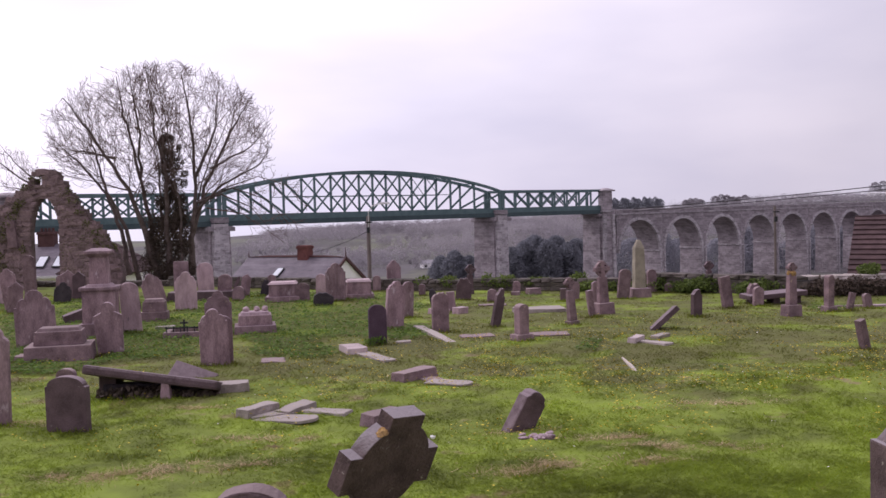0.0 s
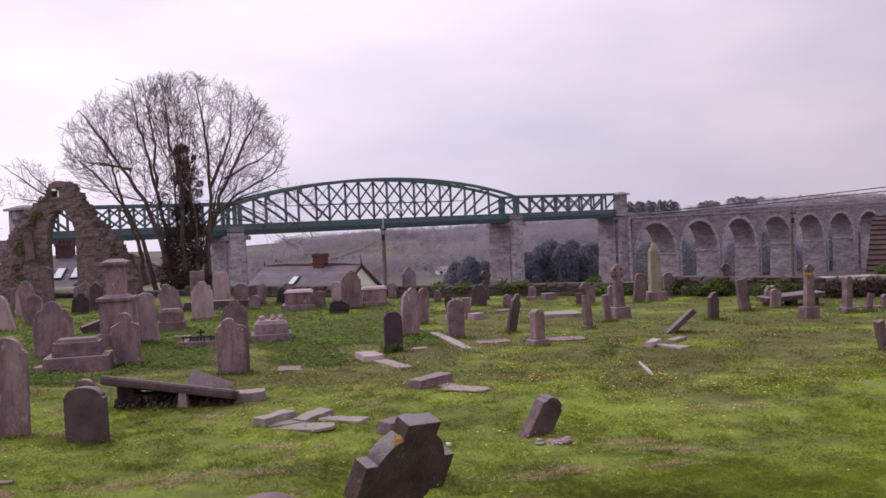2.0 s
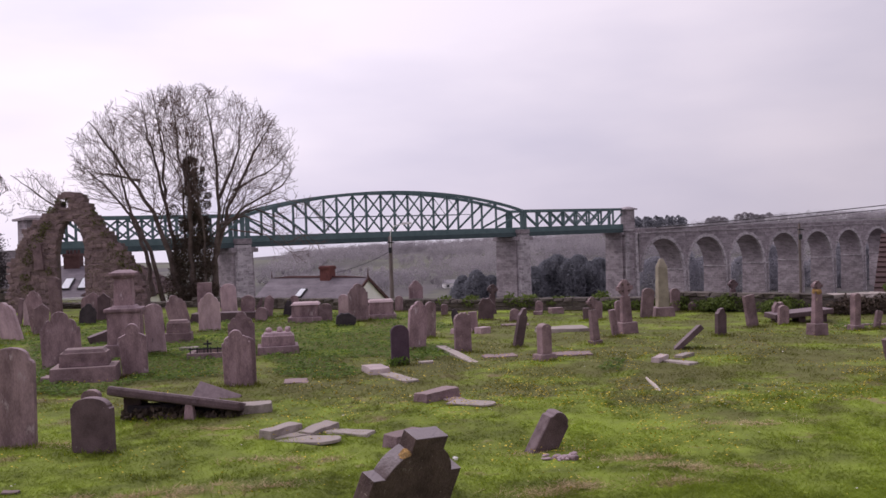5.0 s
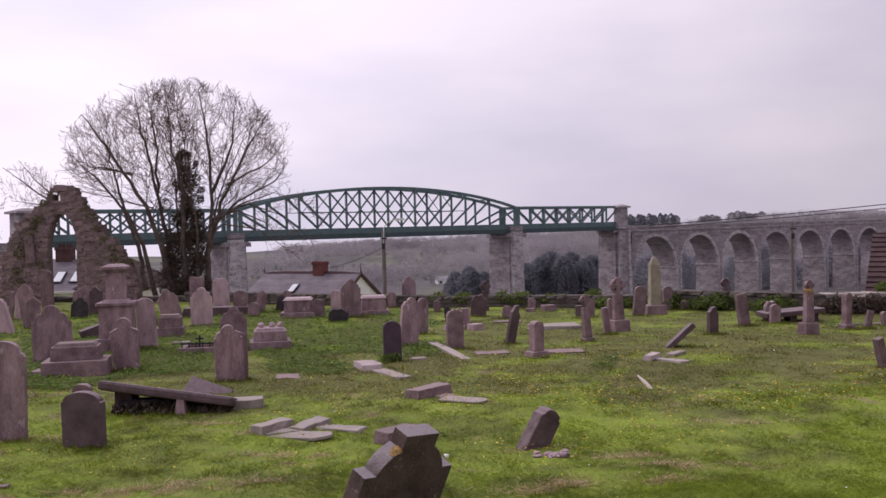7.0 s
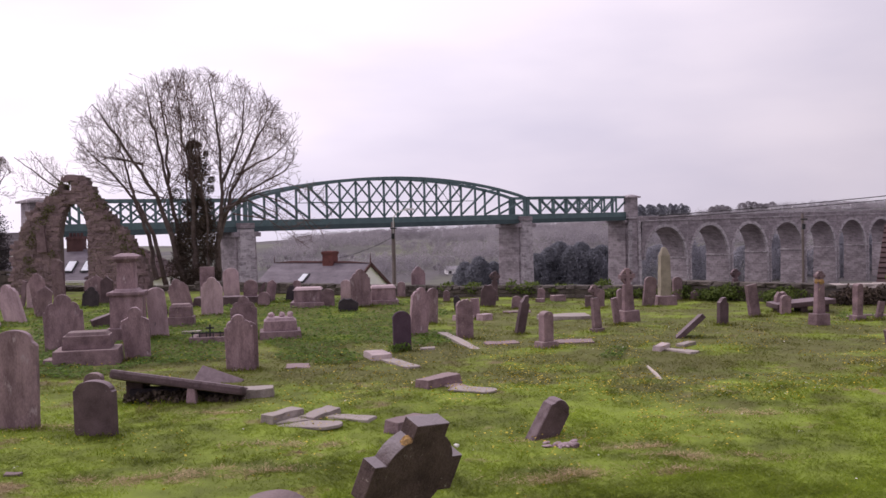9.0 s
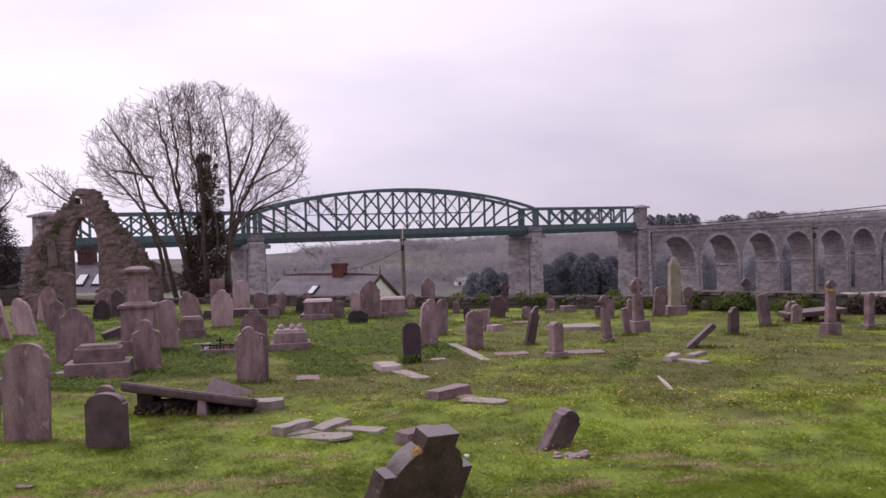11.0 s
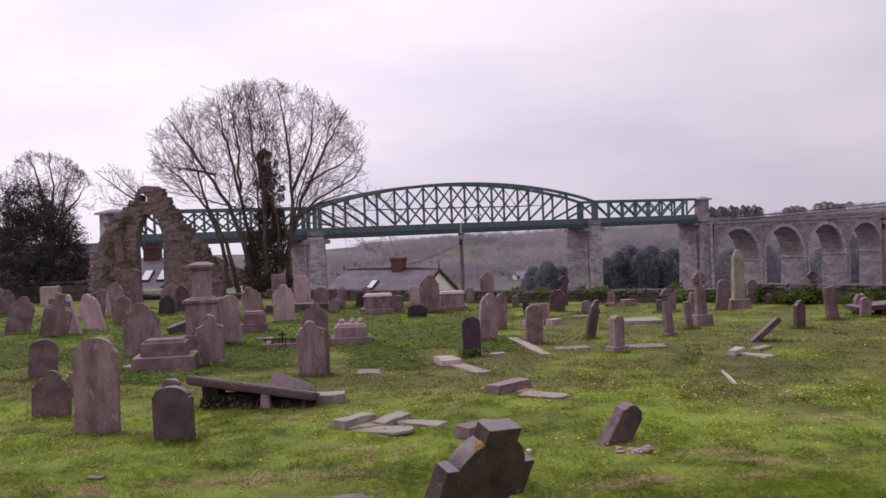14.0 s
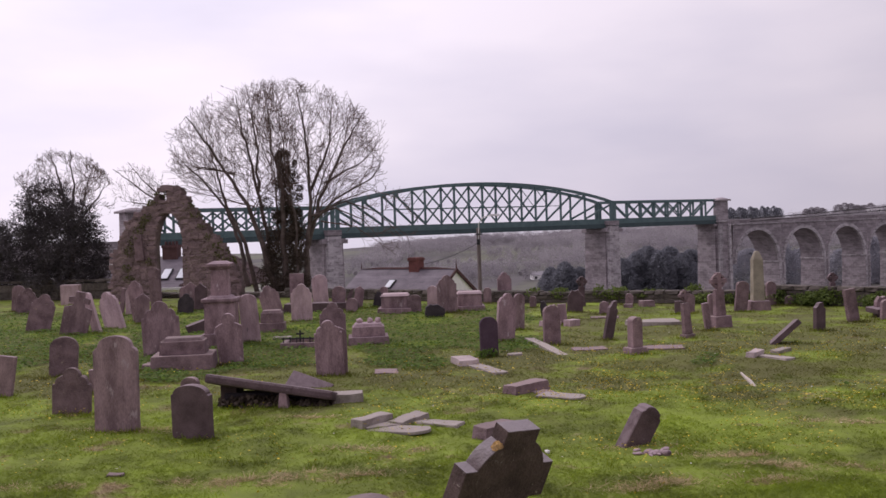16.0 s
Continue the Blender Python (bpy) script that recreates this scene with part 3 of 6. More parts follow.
def build_viaduct(name, first, count, way):
    """Bays of 22 m between pier centres, running on from the bridge's end."""
    PITCH, R, SPRING, TOP, DEEP = 22.05, 9.75, -11.15, 0.55, 8.4
    v = holder(name, BRIDGE, "long grey limestone railway viaduct of tall round arches", "viaduct")
    wall_me = mesh_of(arch_wall(PITCH / 2, R, SPRING, TOP, DEEP), "arch_bay", M_VIADUCT)
    bm = bmesh.new()
    loops = []
    for k in range(41):
        a = radians(180 - k * 180 / 40)
        loops.append([bm.verts.new((math.cos(a) * r, yy, SPRING + math.sin(a) * r)) for r, yy in ((R - 0.05, -0.18), (R + 0.95, -0.18), (R + 0.95, 0.5), (R - 0.05, 0.5))])
    for u, w in zip(loops, loops[1:]):
        for k in range(4):
            bm.faces.new((u[k], u[(k + 1) % 4], w[(k + 1) % 4], w[k]))
    bm.faces.new(loops[0])
    bm.faces.new(loops[-1][::-1])
    bmesh.ops.recalc_face_normals(bm, faces=bm.faces)
    ring_me = mesh_of(bm, "arch_ring", M_DRESSED)
    pier_me = mesh_of(box(0, DEEP / 2, SPRING - 9.5, 3.1, DEEP + 0.6, 19.0, top=0.74, top_y=0.96), "pier", M_VIADUCT)
    impost_me = mesh_of(box(0, DEEP / 2, SPRING - 0.2, 2.75, DEEP + 0.7, 0.55, bevel=0.1), "impost", M_DRESSED)
    strip_me = mesh_of(box(0, -0.16, SPRING - 9.6, 0.8, 0.5, 18.6, top=0.85), "quoin_strip", M_DRESSED)
    parapet_me = mesh_of(box(0, 0.25, TOP + 0.62, PITCH, 0.6, 1.2), "parapet", M_VIADUCT)
    cope_me = mesh_of(box(0, 0.25, TOP + 1.3, PITCH, 0.8, 0.18), "coping", M_DRESSED)
    band_me = mesh_of(box(0, 0.1, TOP - 0.02, PITCH, 0.8, 0.35), "string_course", M_DRESSED)
    for i in range(count):
        cx = first + way * PITCH * i
        for me, dx in ((wall_me, 0), (ring_me, 0), (pier_me, way * PITCH / 2), (impost_me, way * PITCH / 2), (strip_me, way * PITCH / 2 - 0.85), (strip_me, way * PITCH / 2 + 0.85), (parapet_me, 0), (cope_me, 0), (band_me, 0)):
            ob = new(me.name, me)
            ob.parent = v
            ob.location = (cx + dx, 0, 0)
            if me is parapet_me or me is cope_me:
                far = new(me.name, me)
                far.parent = v
                far.location = (cx + dx, DEEP - 0.5, 0)
    return v


build_bridge()
build_viaduct("viaduct", 139.6, 10, 1)
build_viaduct("viaduct", -55.6, 3, -1)


def build_gravestone_outline(kind, w, h):
    a = w / 2
    if kind == "round":
        return [(-a, -0.15), (a, -0.15), (a, h - a * 0.8)] + arc(0, h - a * 0.8, a, 0, 180, 14, a * 0.8)[1:-1] + [(-a, h - a * 0.8)]
    if kind == "segment":
        return [(-a, -0.15), (a, -0.15), (a, h - a * 0.5), (a * 0.93, h - a * 0.45)] + arc(0, h - a * 0.45, a * 0.9, 0, 180, 14, a * 0.45) + [(-a * 0.93, h - a * 0.45), (-a, h - a * 0.5)]
    if kind == "shoulder":
        s = h - a * 0.98
        half = [(a, s), (a * 0.97, s + a * 0.1), (a * 0.86, s + a * 0.1)] + arc(a * 0.46, s + a * 0.14, a * 0.38, 8, 84, 6, a * 0.42) + [(a * 0.47, s + a * 0.5)]
        head = arc(0, h - a * 0.44, a * 0.46, -4, 184, 12, a * 0.44)
        return [(-a, -0.15), (a, -0.15)] + half + head + [(-x, z) for x, z in half[::-1]]
    if kind == "ogee":
        s = h - a * 0.72
        half = [(a, s), (a * 0.95, s + a * 0.06)] + arc(a * 1.0, s + a * 0.34, a * 0.24, 250, 185, 5)
        head = arc(0, s + a * 0.3, a * 0.76, 4, 176, 14, a * 0.42)
        return [(-a, -0.15), (a, -0.15)] + half + head + [(-x, z) for x, z in half[::-1]]
    if kind == "ball":
        s = h - a * 1.0
        return ([(-a * 0.85, -0.15), (a * 0.95, -0.15), (a, s)] + [(a * 0.6, s + a * 0.2), (a * 0.42, s + a * 0.28)] + arc(0, h - a * 0.5, a * 0.5, -35, 215, 14) + [(-a * 0.42, s + a * 0.28), (-a * 0.6, s + a * 0.2), (-a, s)])
    if kind == "gable":
        return [(-a, -0.15), (a, -0.15), (a, h - a * 0.75), (a * 0.55, h - a * 0.42), (0, h), (-a * 0.55, h - a * 0.42), (-a, h - a * 0.75)]
    if kind == "broken":
        return [(-a, -0.15), (a, -0.15), (a * 0.95, h * 0.72), (a * 0.55, h * 0.86), (a * 0.2, h), (-a * 0.2, h * 0.93), (-a * 0.55, h * 0.97), (-a * 0.98, h * 0.7)]
    if kind == "worn":
        return [(-a, -0.15), (a, -0.15), (a * 1.02, h * 0.84), (a * 0.9, h * 0.93), (a * 0.62, h * 0.95), (a * 0.45, h), (a * 0.2, h * 0.97), (-a * 0.1, h * 0.99), (-a * 0.4, h * 0.95), (-a * 0.55, h * 0.96), (-a * 0.85, h * 0.91), (-a, h * 0.84)]
    if kind == "cross_top":
        s = h * 0.62
        return [(-a, -0.15), (a * 0.9, -0.15), (a, s), (a * 0.45, s + h * 0.05), (a * 0.32, s + h * 0.12), (a * 0.75, s + h * 0.12), (a * 0.75, s + h * 0.24), (a * 0.35, s + h * 0.26), (a * 0.3, h), (-a * 0.3, h), (-a * 0.35, s + h * 0.26), (-a * 0.75, s + h * 0.24), (-a * 0.75, s + h * 0.12), (-a * 0.32, s + h * 0.12), (-a * 0.45, s + h * 0.05), (-a, s)]
    if kind == "pillar":
        return [(-a, -0.15), (a, -0.15), (a, h * 0.78), (a * 0.6, h * 0.82), (a * 0.6, h * 0.9), (a * 0.35, h), (-a * 0.3, h * 0.97), (-a * 0.6, h * 0.88), (-a, h * 0.8)]
    if kind == "block":
        return [(-a, -0.1), (a, -0.1), (a, h * 0.9), (a * 0.9, h), (-a * 0.9, h), (-a, h * 0.9)]
    return [(-a, -0.15), (a, -0.15), (a, h * 0.985), (a * 0.97, h), (-a * 0.96, h), (-a, h * 0.98)]


COUNT = [0]
SPOTS = []        # feet of the stones, for the long grass round them


def headstone(kind, x, y, w, h, thick, yaw, lean, tone, label, back=0.0):
    """One grave marker standing in the turf: width, height, thickness; yaw, sideways lean and backward lean in degrees."""
    COUNT[0] += 1
    seed = COUNT[0] * 3.7
    SPOTS.append((x, y - thick / 2, w))
    m = pose(x, y, ground_z(x, y) - 0.02, 0, 0, yaw) @ pose(0, 0, 0, back - 2 + 4 * ((COUNT[0] * 37) % 10) / 10, lean, 0)
    mat = STONE[tone]
    grp = "gravestones"
    if kind == "cross":
        ob = holder("cross_memorial", m, label, "gravestone", grp)
        part("plinth", box(0, 0, 0.02, w * 1.1, 0.3, 0.2, top=0.9, bevel=0.015), mat, ob)
        part("shaft", box(0, 0, h * 0.36 + 0.06, w * 0.75, thick, h * 0.62, top=0.82, bevel=0.012), mat, ob)
        ringed_head(ob, h * 0.86, w * 0.5, thick * 0.8, mat)
        return ob
    if kind == "post":
        ob = holder("memorial_pillar", m, label, "gravestone", grp)
        part("plinth", box(0, 0, 0.04, w * 1.55, thick * 1.7, 0.24, top=0.85, bevel=0.02), mat, ob)
        out = build_gravestone_outline("round", w * 0.8, h - 0.1)
        part("shaft", slab_from([(p, q + 0.12) for p, q in out], thick, 0.015, 0.008, seed), mat, ob)
        return ob
    if kind == "slant":
        out = build_gravestone_outline("flat", 0.55, w * 1.15)
        return thing("headstone", slab_from(out, thick, 0.012, 0.006, seed), mat, pose(x - w * 0.42, y, ground_z(x, y), 0, 0, 4) @ pose(0, 0, 0, 0, 49, 0) @ pose(0, 0, 0, 0, 0, 80), label, "gravestone", grp)
    rough = {"rough": 0.014, "dark": 0.004, "broken": 0.02}.get(tone, 0.007)
    return thing("headstone", slab_from(build_gravestone_outline(kind, w, h), thick, 0.012, rough, seed), mat, m, label, "gravestone", grp)


def ringed_head(parent, z, r, thick, mat):
    """Wheel and arms of a ringed cross."""
    bm = bmesh.new()
    add_box(bm, 0, 0, z, r * 0.55, thick, r * 2.1, bevel=0.008)
    part("upright_arm", bm, mat, parent)
    part("cross_arm", box(0, 0, z + r * 0.1, r * 2.0, thick * 0.98, r * 0.5, bevel=0.008), mat, parent)
    bm = bmesh.new()
    n = 24
    v = [[bm.verts.new((math.cos(2 * math.pi * i / n) * q, yy, z + r * 0.1 + math.sin(2 * math.pi * i / n) * q)) for i in range(n)] for q, yy in ((r * 0.62, -thick * 0.35), (r * 0.84, -thick * 0.35), (r * 0.84, thick * 0.35), (r * 0.62, thick * 0.35))]
    for k in range(4):
        for i in range(n):
            bm.faces.new((v[k][i], v[k][(i + 1) % n], v[(k + 1) % 4][(i + 1) % n], v[(k + 1) % 4][i]))
    bmesh.ops.recalc_face_normals(bm, faces=bm.faces)
    part("ring", bm, mat, parent)


headstone("segment", -5.35, 13.33, 0.61, 0.80, 0.14, -8, 0, "dark",
          "dark brown-grey stone headstone with a shallow arched top")
headstone("round", -6.44, 16.01, 0.31, 0.56, 0.14, 0, 0, "rough",
          "lichen-stained brown-grey stone headstone with a rounded top")
headstone("ogee", -6.83, 13.99, 0.68, 1.5, 0.12, 6, 0, "grey",
          "tall weathered mauve-grey headstone with a curved shouldered top")
headstone("shoulder", -8.40, 15.53, 0.65, 0.81, 0.13, 10, 3, "rough",
          "lichen-stained brown-grey headstone with a round head between shoulders")
headstone("round", -10.58, 19.29, 0.58, 0.87, 0.12, 20, 4, "rough",
          "lichen-stained brown-grey stone headstone with a rounded top")
headstone("flat", -10.60, 16.93, 0.47, 0.80, 0.12, 10, 8, "grey",
          "leaning weathered mauve-grey upright slab with a square top")
headstone("flat", -8.86, 17.28, 0.14, 0.47, 0.10, 0, -2, "grey",
          "weathered mauve-grey upright slab with a square top")
headstone("round", -22.31, 37.31, 0.50, 1.11, 0.12, 15, 4, "grey",
          "weathered mauve-grey stone headstone with a rounded top")
headstone("shoulder", -21.30, 36.10, 0.73, 1.07, 0.12, 15, 10, "rough",
          "leaning lichen-stained brown-grey headstone with a round head between shoulders")
headstone("shoulder", -16.71, 28.99, 0.74, 1.26, 0.14, 18, 14, "rough",
          "leaning lichen-stained brown-grey headstone with a round head between shoulders")
headstone("cross_top", -14.81, 27.75, 0.84, 1.36, 0.12, 15, 12, "grey",
          "leaning weathered mauve-grey headstone topped by a small worn cross")
headstone("round", -14.28, 28.26, 0.29, 1.34, 0.12, -15, -18, "light",
          "leaning pale grey stone headstone with a rounded top")
headstone("shoulder", -14.29, 29.53, 0.76, 1.27, 0.14, -18, -20, "light",
          "leaning pale grey headstone with a round head between shoulders")
headstone("flat", -21.61, 40.46, 0.86, 0.94, 0.30, 0, 0, "light",
          "pale grey upright slab with a square top")
headstone("round", -15.85, 33.96, 0.32, 1.02, 0.10, 5, 2, "light",
          "pale grey stone headstone with a rounded top")
headstone("flat", -16.47, 34.55, 0.17, 1.03, 0.12, 0, 8, "rough",
          "leaning lichen-stained brown-grey upright slab with a square top")
headstone("gable", -14.10, 31.05, 0.48, 1.06, 0.13, 20, 5, "grey",
          "weathered mauve-grey headstone with a pointed top")
headstone("round", -16.40, 37.66, 0.46, 1.66, 0.16, 0, -2, "rough",
          "lichen-stained brown-grey stone headstone with a rounded top")
headstone("round", -14.98, 37.28, 0.50, 0.90, 0.12, 10, 0, "grey",
          "weathered mauve-grey stone headstone with a rounded top")
headstone("shoulder", -9.87, 22.88, 0.92, 1.41, 0.13, 22, -2, "grey",
          "weathered mauve-grey headstone with a round head between shoulders")
headstone("shoulder", -13.88, 34.40, 0.59, 0.79, 0.12, 14, 6, "black",
          "nearly black headstone with a round head between shoulders")
headstone("gable", -14.47, 36.40, 0.64, 1.15, 0.12, 20, 3, "grey",
          "weathered mauve-grey headstone with a pointed top")
headstone("gable", -13.96, 36.27, 0.47, 1.08, 0.12, 0, 0, "dark",
          "dark brown-grey headstone with a pointed top")
headstone("ball", -7.45, 21.04, 0.60, 1.19, 0.14, 14, -2, "grey",
          "weathered mauve-grey headstone with a disc-shaped head")
headstone("round", -8.28, 25.13, 0.49, 1.33, 0.14, 22, -4, "light",
          "pale grey stone headstone with a rounded top")
headstone("shoulder", -10.3, 33.96, 0.72, 1.08, 0.13, 24, -14, "grey",
          "leaning weathered mauve-grey headstone with a round head between shoulders")
headstone("flat", -10.21, 31.36, 0.36, 0.84, 0.12, 10, -9, "dark",
          "dark brown-grey upright slab with a square top")
headstone("shoulder", -8.37, 30.73, 0.69, 1.26, 0.13, 10, 0, "light",
          "pale grey headstone with a round head between shoulders")
headstone("round", -9.03, 36.02, 0.60, 1.24, 0.14, 8, -2, "light",
          "pale grey stone headstone with a rounded top")
headstone("flat", -9.64, 34.80, 0.54, 1.41, 0.12, 0, 0, "rough",
          "lichen-stained brown-grey upright slab with a square top")
headstone("shoulder", -4.64, 19.05, 0.57, 1.16, 0.13, 16, -2, "grey",
          "weathered mauve-grey headstone with a round head between shoulders")
headstone("round", -4.55, 19.32, 0.41, 1.01, 0.13, 16, 0, "grey",
          "weathered mauve-grey stone headstone with a rounded top")
headstone("shoulder", -5.83, 24.40, 0.68, 1.10, 0.13, 12, 0, "rough",
          "lichen-stained brown-grey headstone with a round head between shoulders")
headstone("round", -7.96, 34.33, 0.50, 0.90, 0.12, 0, 4, "rough",
          "lichen-stained brown-grey stone headstone with a rounded top")
headstone("broken", -7.90, 35.22, 0.13, 0.80, 0.12, 0, 25, "dark",
          "leaning dark brown-grey grave marker with a broken top")
headstone("gable", -7.29, 34.59, 0.34, 0.86, 0.12, 10, 8, "grey",
          "leaning weathered mauve-grey headstone with a pointed top")
headstone("round", -7.24, 33.29, 0.40, 0.52, 0.14, 0, 4, "rough",
          "lichen-stained brown-grey stone headstone with a rounded top")
headstone("broken", -6.62, 34.85, 0.30, 0.62, 0.12, 0, 12, "black",
          "leaning nearly black grave marker with a broken top")
headstone("round", -6.58, 36.27, 0.30, 0.69, 0.12, 0, 0, "grey",
          "weathered mauve-grey stone headstone with a rounded top")
headstone("round", -4.86, 32.65, 0.46, 0.66, 0.14, 8, 0, "rough",
          "lichen-stained brown-grey stone headstone with a rounded top")
headstone("round", -4.51, 34.70, 0.37, 0.79, 0.12, 0, 2, "light",
          "pale grey stone headstone with a rounded top")
headstone("shoulder", -3.69, 32.33, 0.67, 1.31, 0.14, 12, 0, "grey",
          "weathered mauve-grey headstone with a round head between shoulders")
headstone("flat", -3.45, 32.66, 0.19, 0.49, 0.12, 0, 0, "light",
          "pale grey upright slab with a square top")
headstone("broken", -3.98, 31.11, 0.66, 0.44, 0.25, 10, 6, "black",
          "nearly black grave marker with a broken top")
headstone("round", -2.55, 36.05, 0.30, 0.64, 0.12, 0, 0, "grey",
          "weathered mauve-grey stone headstone with a rounded top")
headstone("shoulder", -1.94, 36.92, 0.54, 1.16, 0.16, 14, 0, "grey",
          "weathered mauve-grey headstone with a round head between shoulders")
headstone("round", -0.79, 34.08, 0.24, 0.45, 0.12, 0, 0, "grey",
          "weathered mauve-grey stone headstone with a rounded top")
headstone("broken", 0.63, 31.78, 0.53, 0.77, 0.20, 0, 6, "dark",
          "dark brown-grey grave marker with a broken top")
headstone("round", -1.52, 21.34, 0.41, 0.90, 0.10, 14, 0, "slate",
          "dark purple slate stone headstone with a rounded top")
headstone("shoulder", -1.31, 24.16, 0.48, 1.25, 0.14, 24, 6, "grey",
          "weathered mauve-grey headstone with a round head between shoulders")
headstone("round", -1.05, 26.92, 0.30, 1.04, 0.13, 18, 2, "grey",
          "weathered mauve-grey stone headstone with a rounded top")
headstone("worn", -0.11, 23.47, 0.41, 1.0, 0.15, 14, 0, "rough",
          "lichen-stained brown-grey headstone with a worn uneven top")
headstone("flat", 0.21, 28.12, 0.24, 0.62, 0.14, 10, -3, "grey",
          "weathered mauve-grey upright slab with a square top")
headstone("broken", -0.32, 30.28, 0.24, 0.54, 0.14, 0, -8, "black",
          "leaning nearly black grave marker with a broken top")
headstone("pillar", 1.29, 24.44, 0.23, 1.03, 0.16, 20, 12, "dark",
          "leaning dark brown-grey narrow headstone with a stepped top")
headstone("round", 1.56, 30.90, 0.34, 0.42, 0.14, 0, 4, "rough",
          "lichen-stained brown-grey stone headstone with a rounded top")
headstone("round", 2.55, 33.55, 0.27, 0.44, 0.12, 0, 4, "rough",
          "lichen-stained brown-grey stone headstone with a rounded top")
headstone("post", 1.73, 21.34, 0.33, 0.82, 0.22, 30, 0, "rough",
          "lichen-stained brown-grey thin memorial pillar with a base")
headstone("cross", 3.29, 24.38, 0.29, 1.26, 0.16, 26, -4, "rough",
          "lichen-stained brown-grey ringed cross memorial")
headstone("round", 4.23, 30.55, 0.25, 0.62, 0.12, 0, 2, "rough",
          "lichen-stained brown-grey stone headstone with a rounded top")
headstone("flat", 3.83, 30.47, 0.20, 0.42, 0.12, 0, 0, "dark",
          "dark brown-grey upright slab with a square top")
headstone("flat", 4.02, 25.74, 0.17, 0.74, 0.12, 20, -8, "grey",
          "leaning weathered mauve-grey upright slab with a square top")
headstone("round", 4.52, 28.16, 0.26, 0.82, 0.12, 14, 0, "grey",
          "weathered mauve-grey stone headstone with a rounded top")
headstone("round", 5.75, 30.53, 0.39, 0.98, 0.14, 10, 6, "rough",
          "lichen-stained brown-grey stone headstone with a rounded top")
headstone("round", 7.15, 32.63, 0.32, 0.82, 0.14, 8, 0, "rough",
          "lichen-stained brown-grey stone headstone with a rounded top")
headstone("round", 7.97, 34.79, 0.21, 0.62, 0.14, 0, 0, "rough",
          "lichen-stained brown-grey stone headstone with a rounded top")
headstone("round", 7.68, 32.50, 0.26, 0.33, 0.20, 0, 3, "rough",
          "lichen-stained brown-grey stone headstone with a rounded top")
headstone("slant", 5.31, 22.89, 0.68, 0.59, 0.12, 0, 0, "dark",
          "dark brown-grey fallen headstone propped at a steep slant")
headstone("pillar", 6.65, 25.01, 0.28, 0.73, 0.14, 24, 2, "dark",
          "dark brown-grey narrow headstone with a stepped top")
headstone("flat", 8.12, 27.10, 0.33, 0.92, 0.14, 24, -8, "rough",
          "leaning lichen-stained brown-grey upright slab with a square top")
headstone("flat", 9.13, 32.05, 0.21, 0.31, 0.16, 0, -20, "rough",
          "leaning lichen-stained brown-grey upright slab with a square top")
headstone("broken", 9.27, 28.33, 0.39, 0.61, 0.25, 0, 2, "rough",
          "lichen-stained brown-grey grave marker with a broken top")
headstone("block", 11.34, 32.81, 0.47, 0.23, 0.30, 0, 0, "rough",
          "lichen-stained brown-grey low square memorial block")
headstone("post", 10.47, 25.79, 0.24, 1.00, 0.20, 20, 0, "rough",
          "lichen-stained brown-grey thin memorial pillar with a base")
headstone("flat", 11.01, 25.77, 0.15, 0.51, 0.14, 0, 12, "rough",
          "leaning lichen-stained brown-grey upright slab with a square top")
headstone("round", 11.85, 26.46, 0.22, 0.43, 0.14, 10, -10, "rough",
          "leaning lichen-stained brown-grey stone headstone with a rounded top")
headstone("flat", 8.51, 19.14, 0.16, 0.65, 0.16, 24, -16, "rough",
          "leaning lichen-stained brown-grey upright slab with a square top")
headstone("shoulder", -14.40, 31.69, 0.50, 1.47, 0.14, 20, -8, "grey",
          "leaning weathered mauve-grey headstone with a round head between shoulders")


# ---- monuments and fallen stones ----


def at(x, y, yaw=0, dz=0.0):
    return pose(x, y, ground_z(x, y) + dz, 0, 0, yaw)


def foreground_cross():
    a, s, r = 0.142, 0.387, 0.31
    out = [(-0.17, -1.3), (0.17, -1.3), (0.15, -0.27)]
    out += arc(0, 0, r, -60, -29, 8) + [(s, -0.152), (s, 0.105)] + arc(0, 0, r, 20, 62.5, 10) + [(a, 0.371), (-a, 0.371)]
    out += arc(0, 0, r, 117.5, 160, 10) + [(-s, 0.105), (-s, -0.152)] + arc(0, 0, r, 209, 240, 8) + [(-0.15, -0.27)]
    m = pose(-0.401, 6.0, 1.405, 0, 0, 45.1) @ pose(0, 0, 0, 23.1, 0, 0) @ pose(0, 0, 0, 0, 5.6, 0)
    ob = thing("ringed_cross", slab_from(out, 0.123, 0.006, 0.004, 5), M_CROSS, m, "dark lichen-flecked stone ringed cross leaning forward in the grass", "gravestone", "gravestones")
    bm = bmesh.new()
    bmesh.ops.create_icosphere(bm, subdivisions=3, radius=0.034)
    for v in bm.verts:
        v.co = Vector((v.co.x * 1.2, v.co.y, v.co.z * 0.18)) + noise.noise_vector(v.co * 45) * 0.012
    bm.transform(pose(-0.172, -0.035, 0.258, 0, -34, 0))
    part("lichen_patch", bm, M_LICHEN, ob, "orange lichen patch")
    bm = bmesh.new()
    bmesh.ops.create_icosphere(bm, subdivisions=2, radius=0.015)
    for v in bm.verts:
        v.co = Vector((v.co.x * 1.5, v.co.y, v.co.z * 0.8)) + noise.noise_vector(v.co * 50) * 0.008
    bm.transform(pose(s + 0.012, 0.02, 0.125))
    part("white_lump", bm, M_WHITE_FLOWER, ob, "white lump on the arm end")


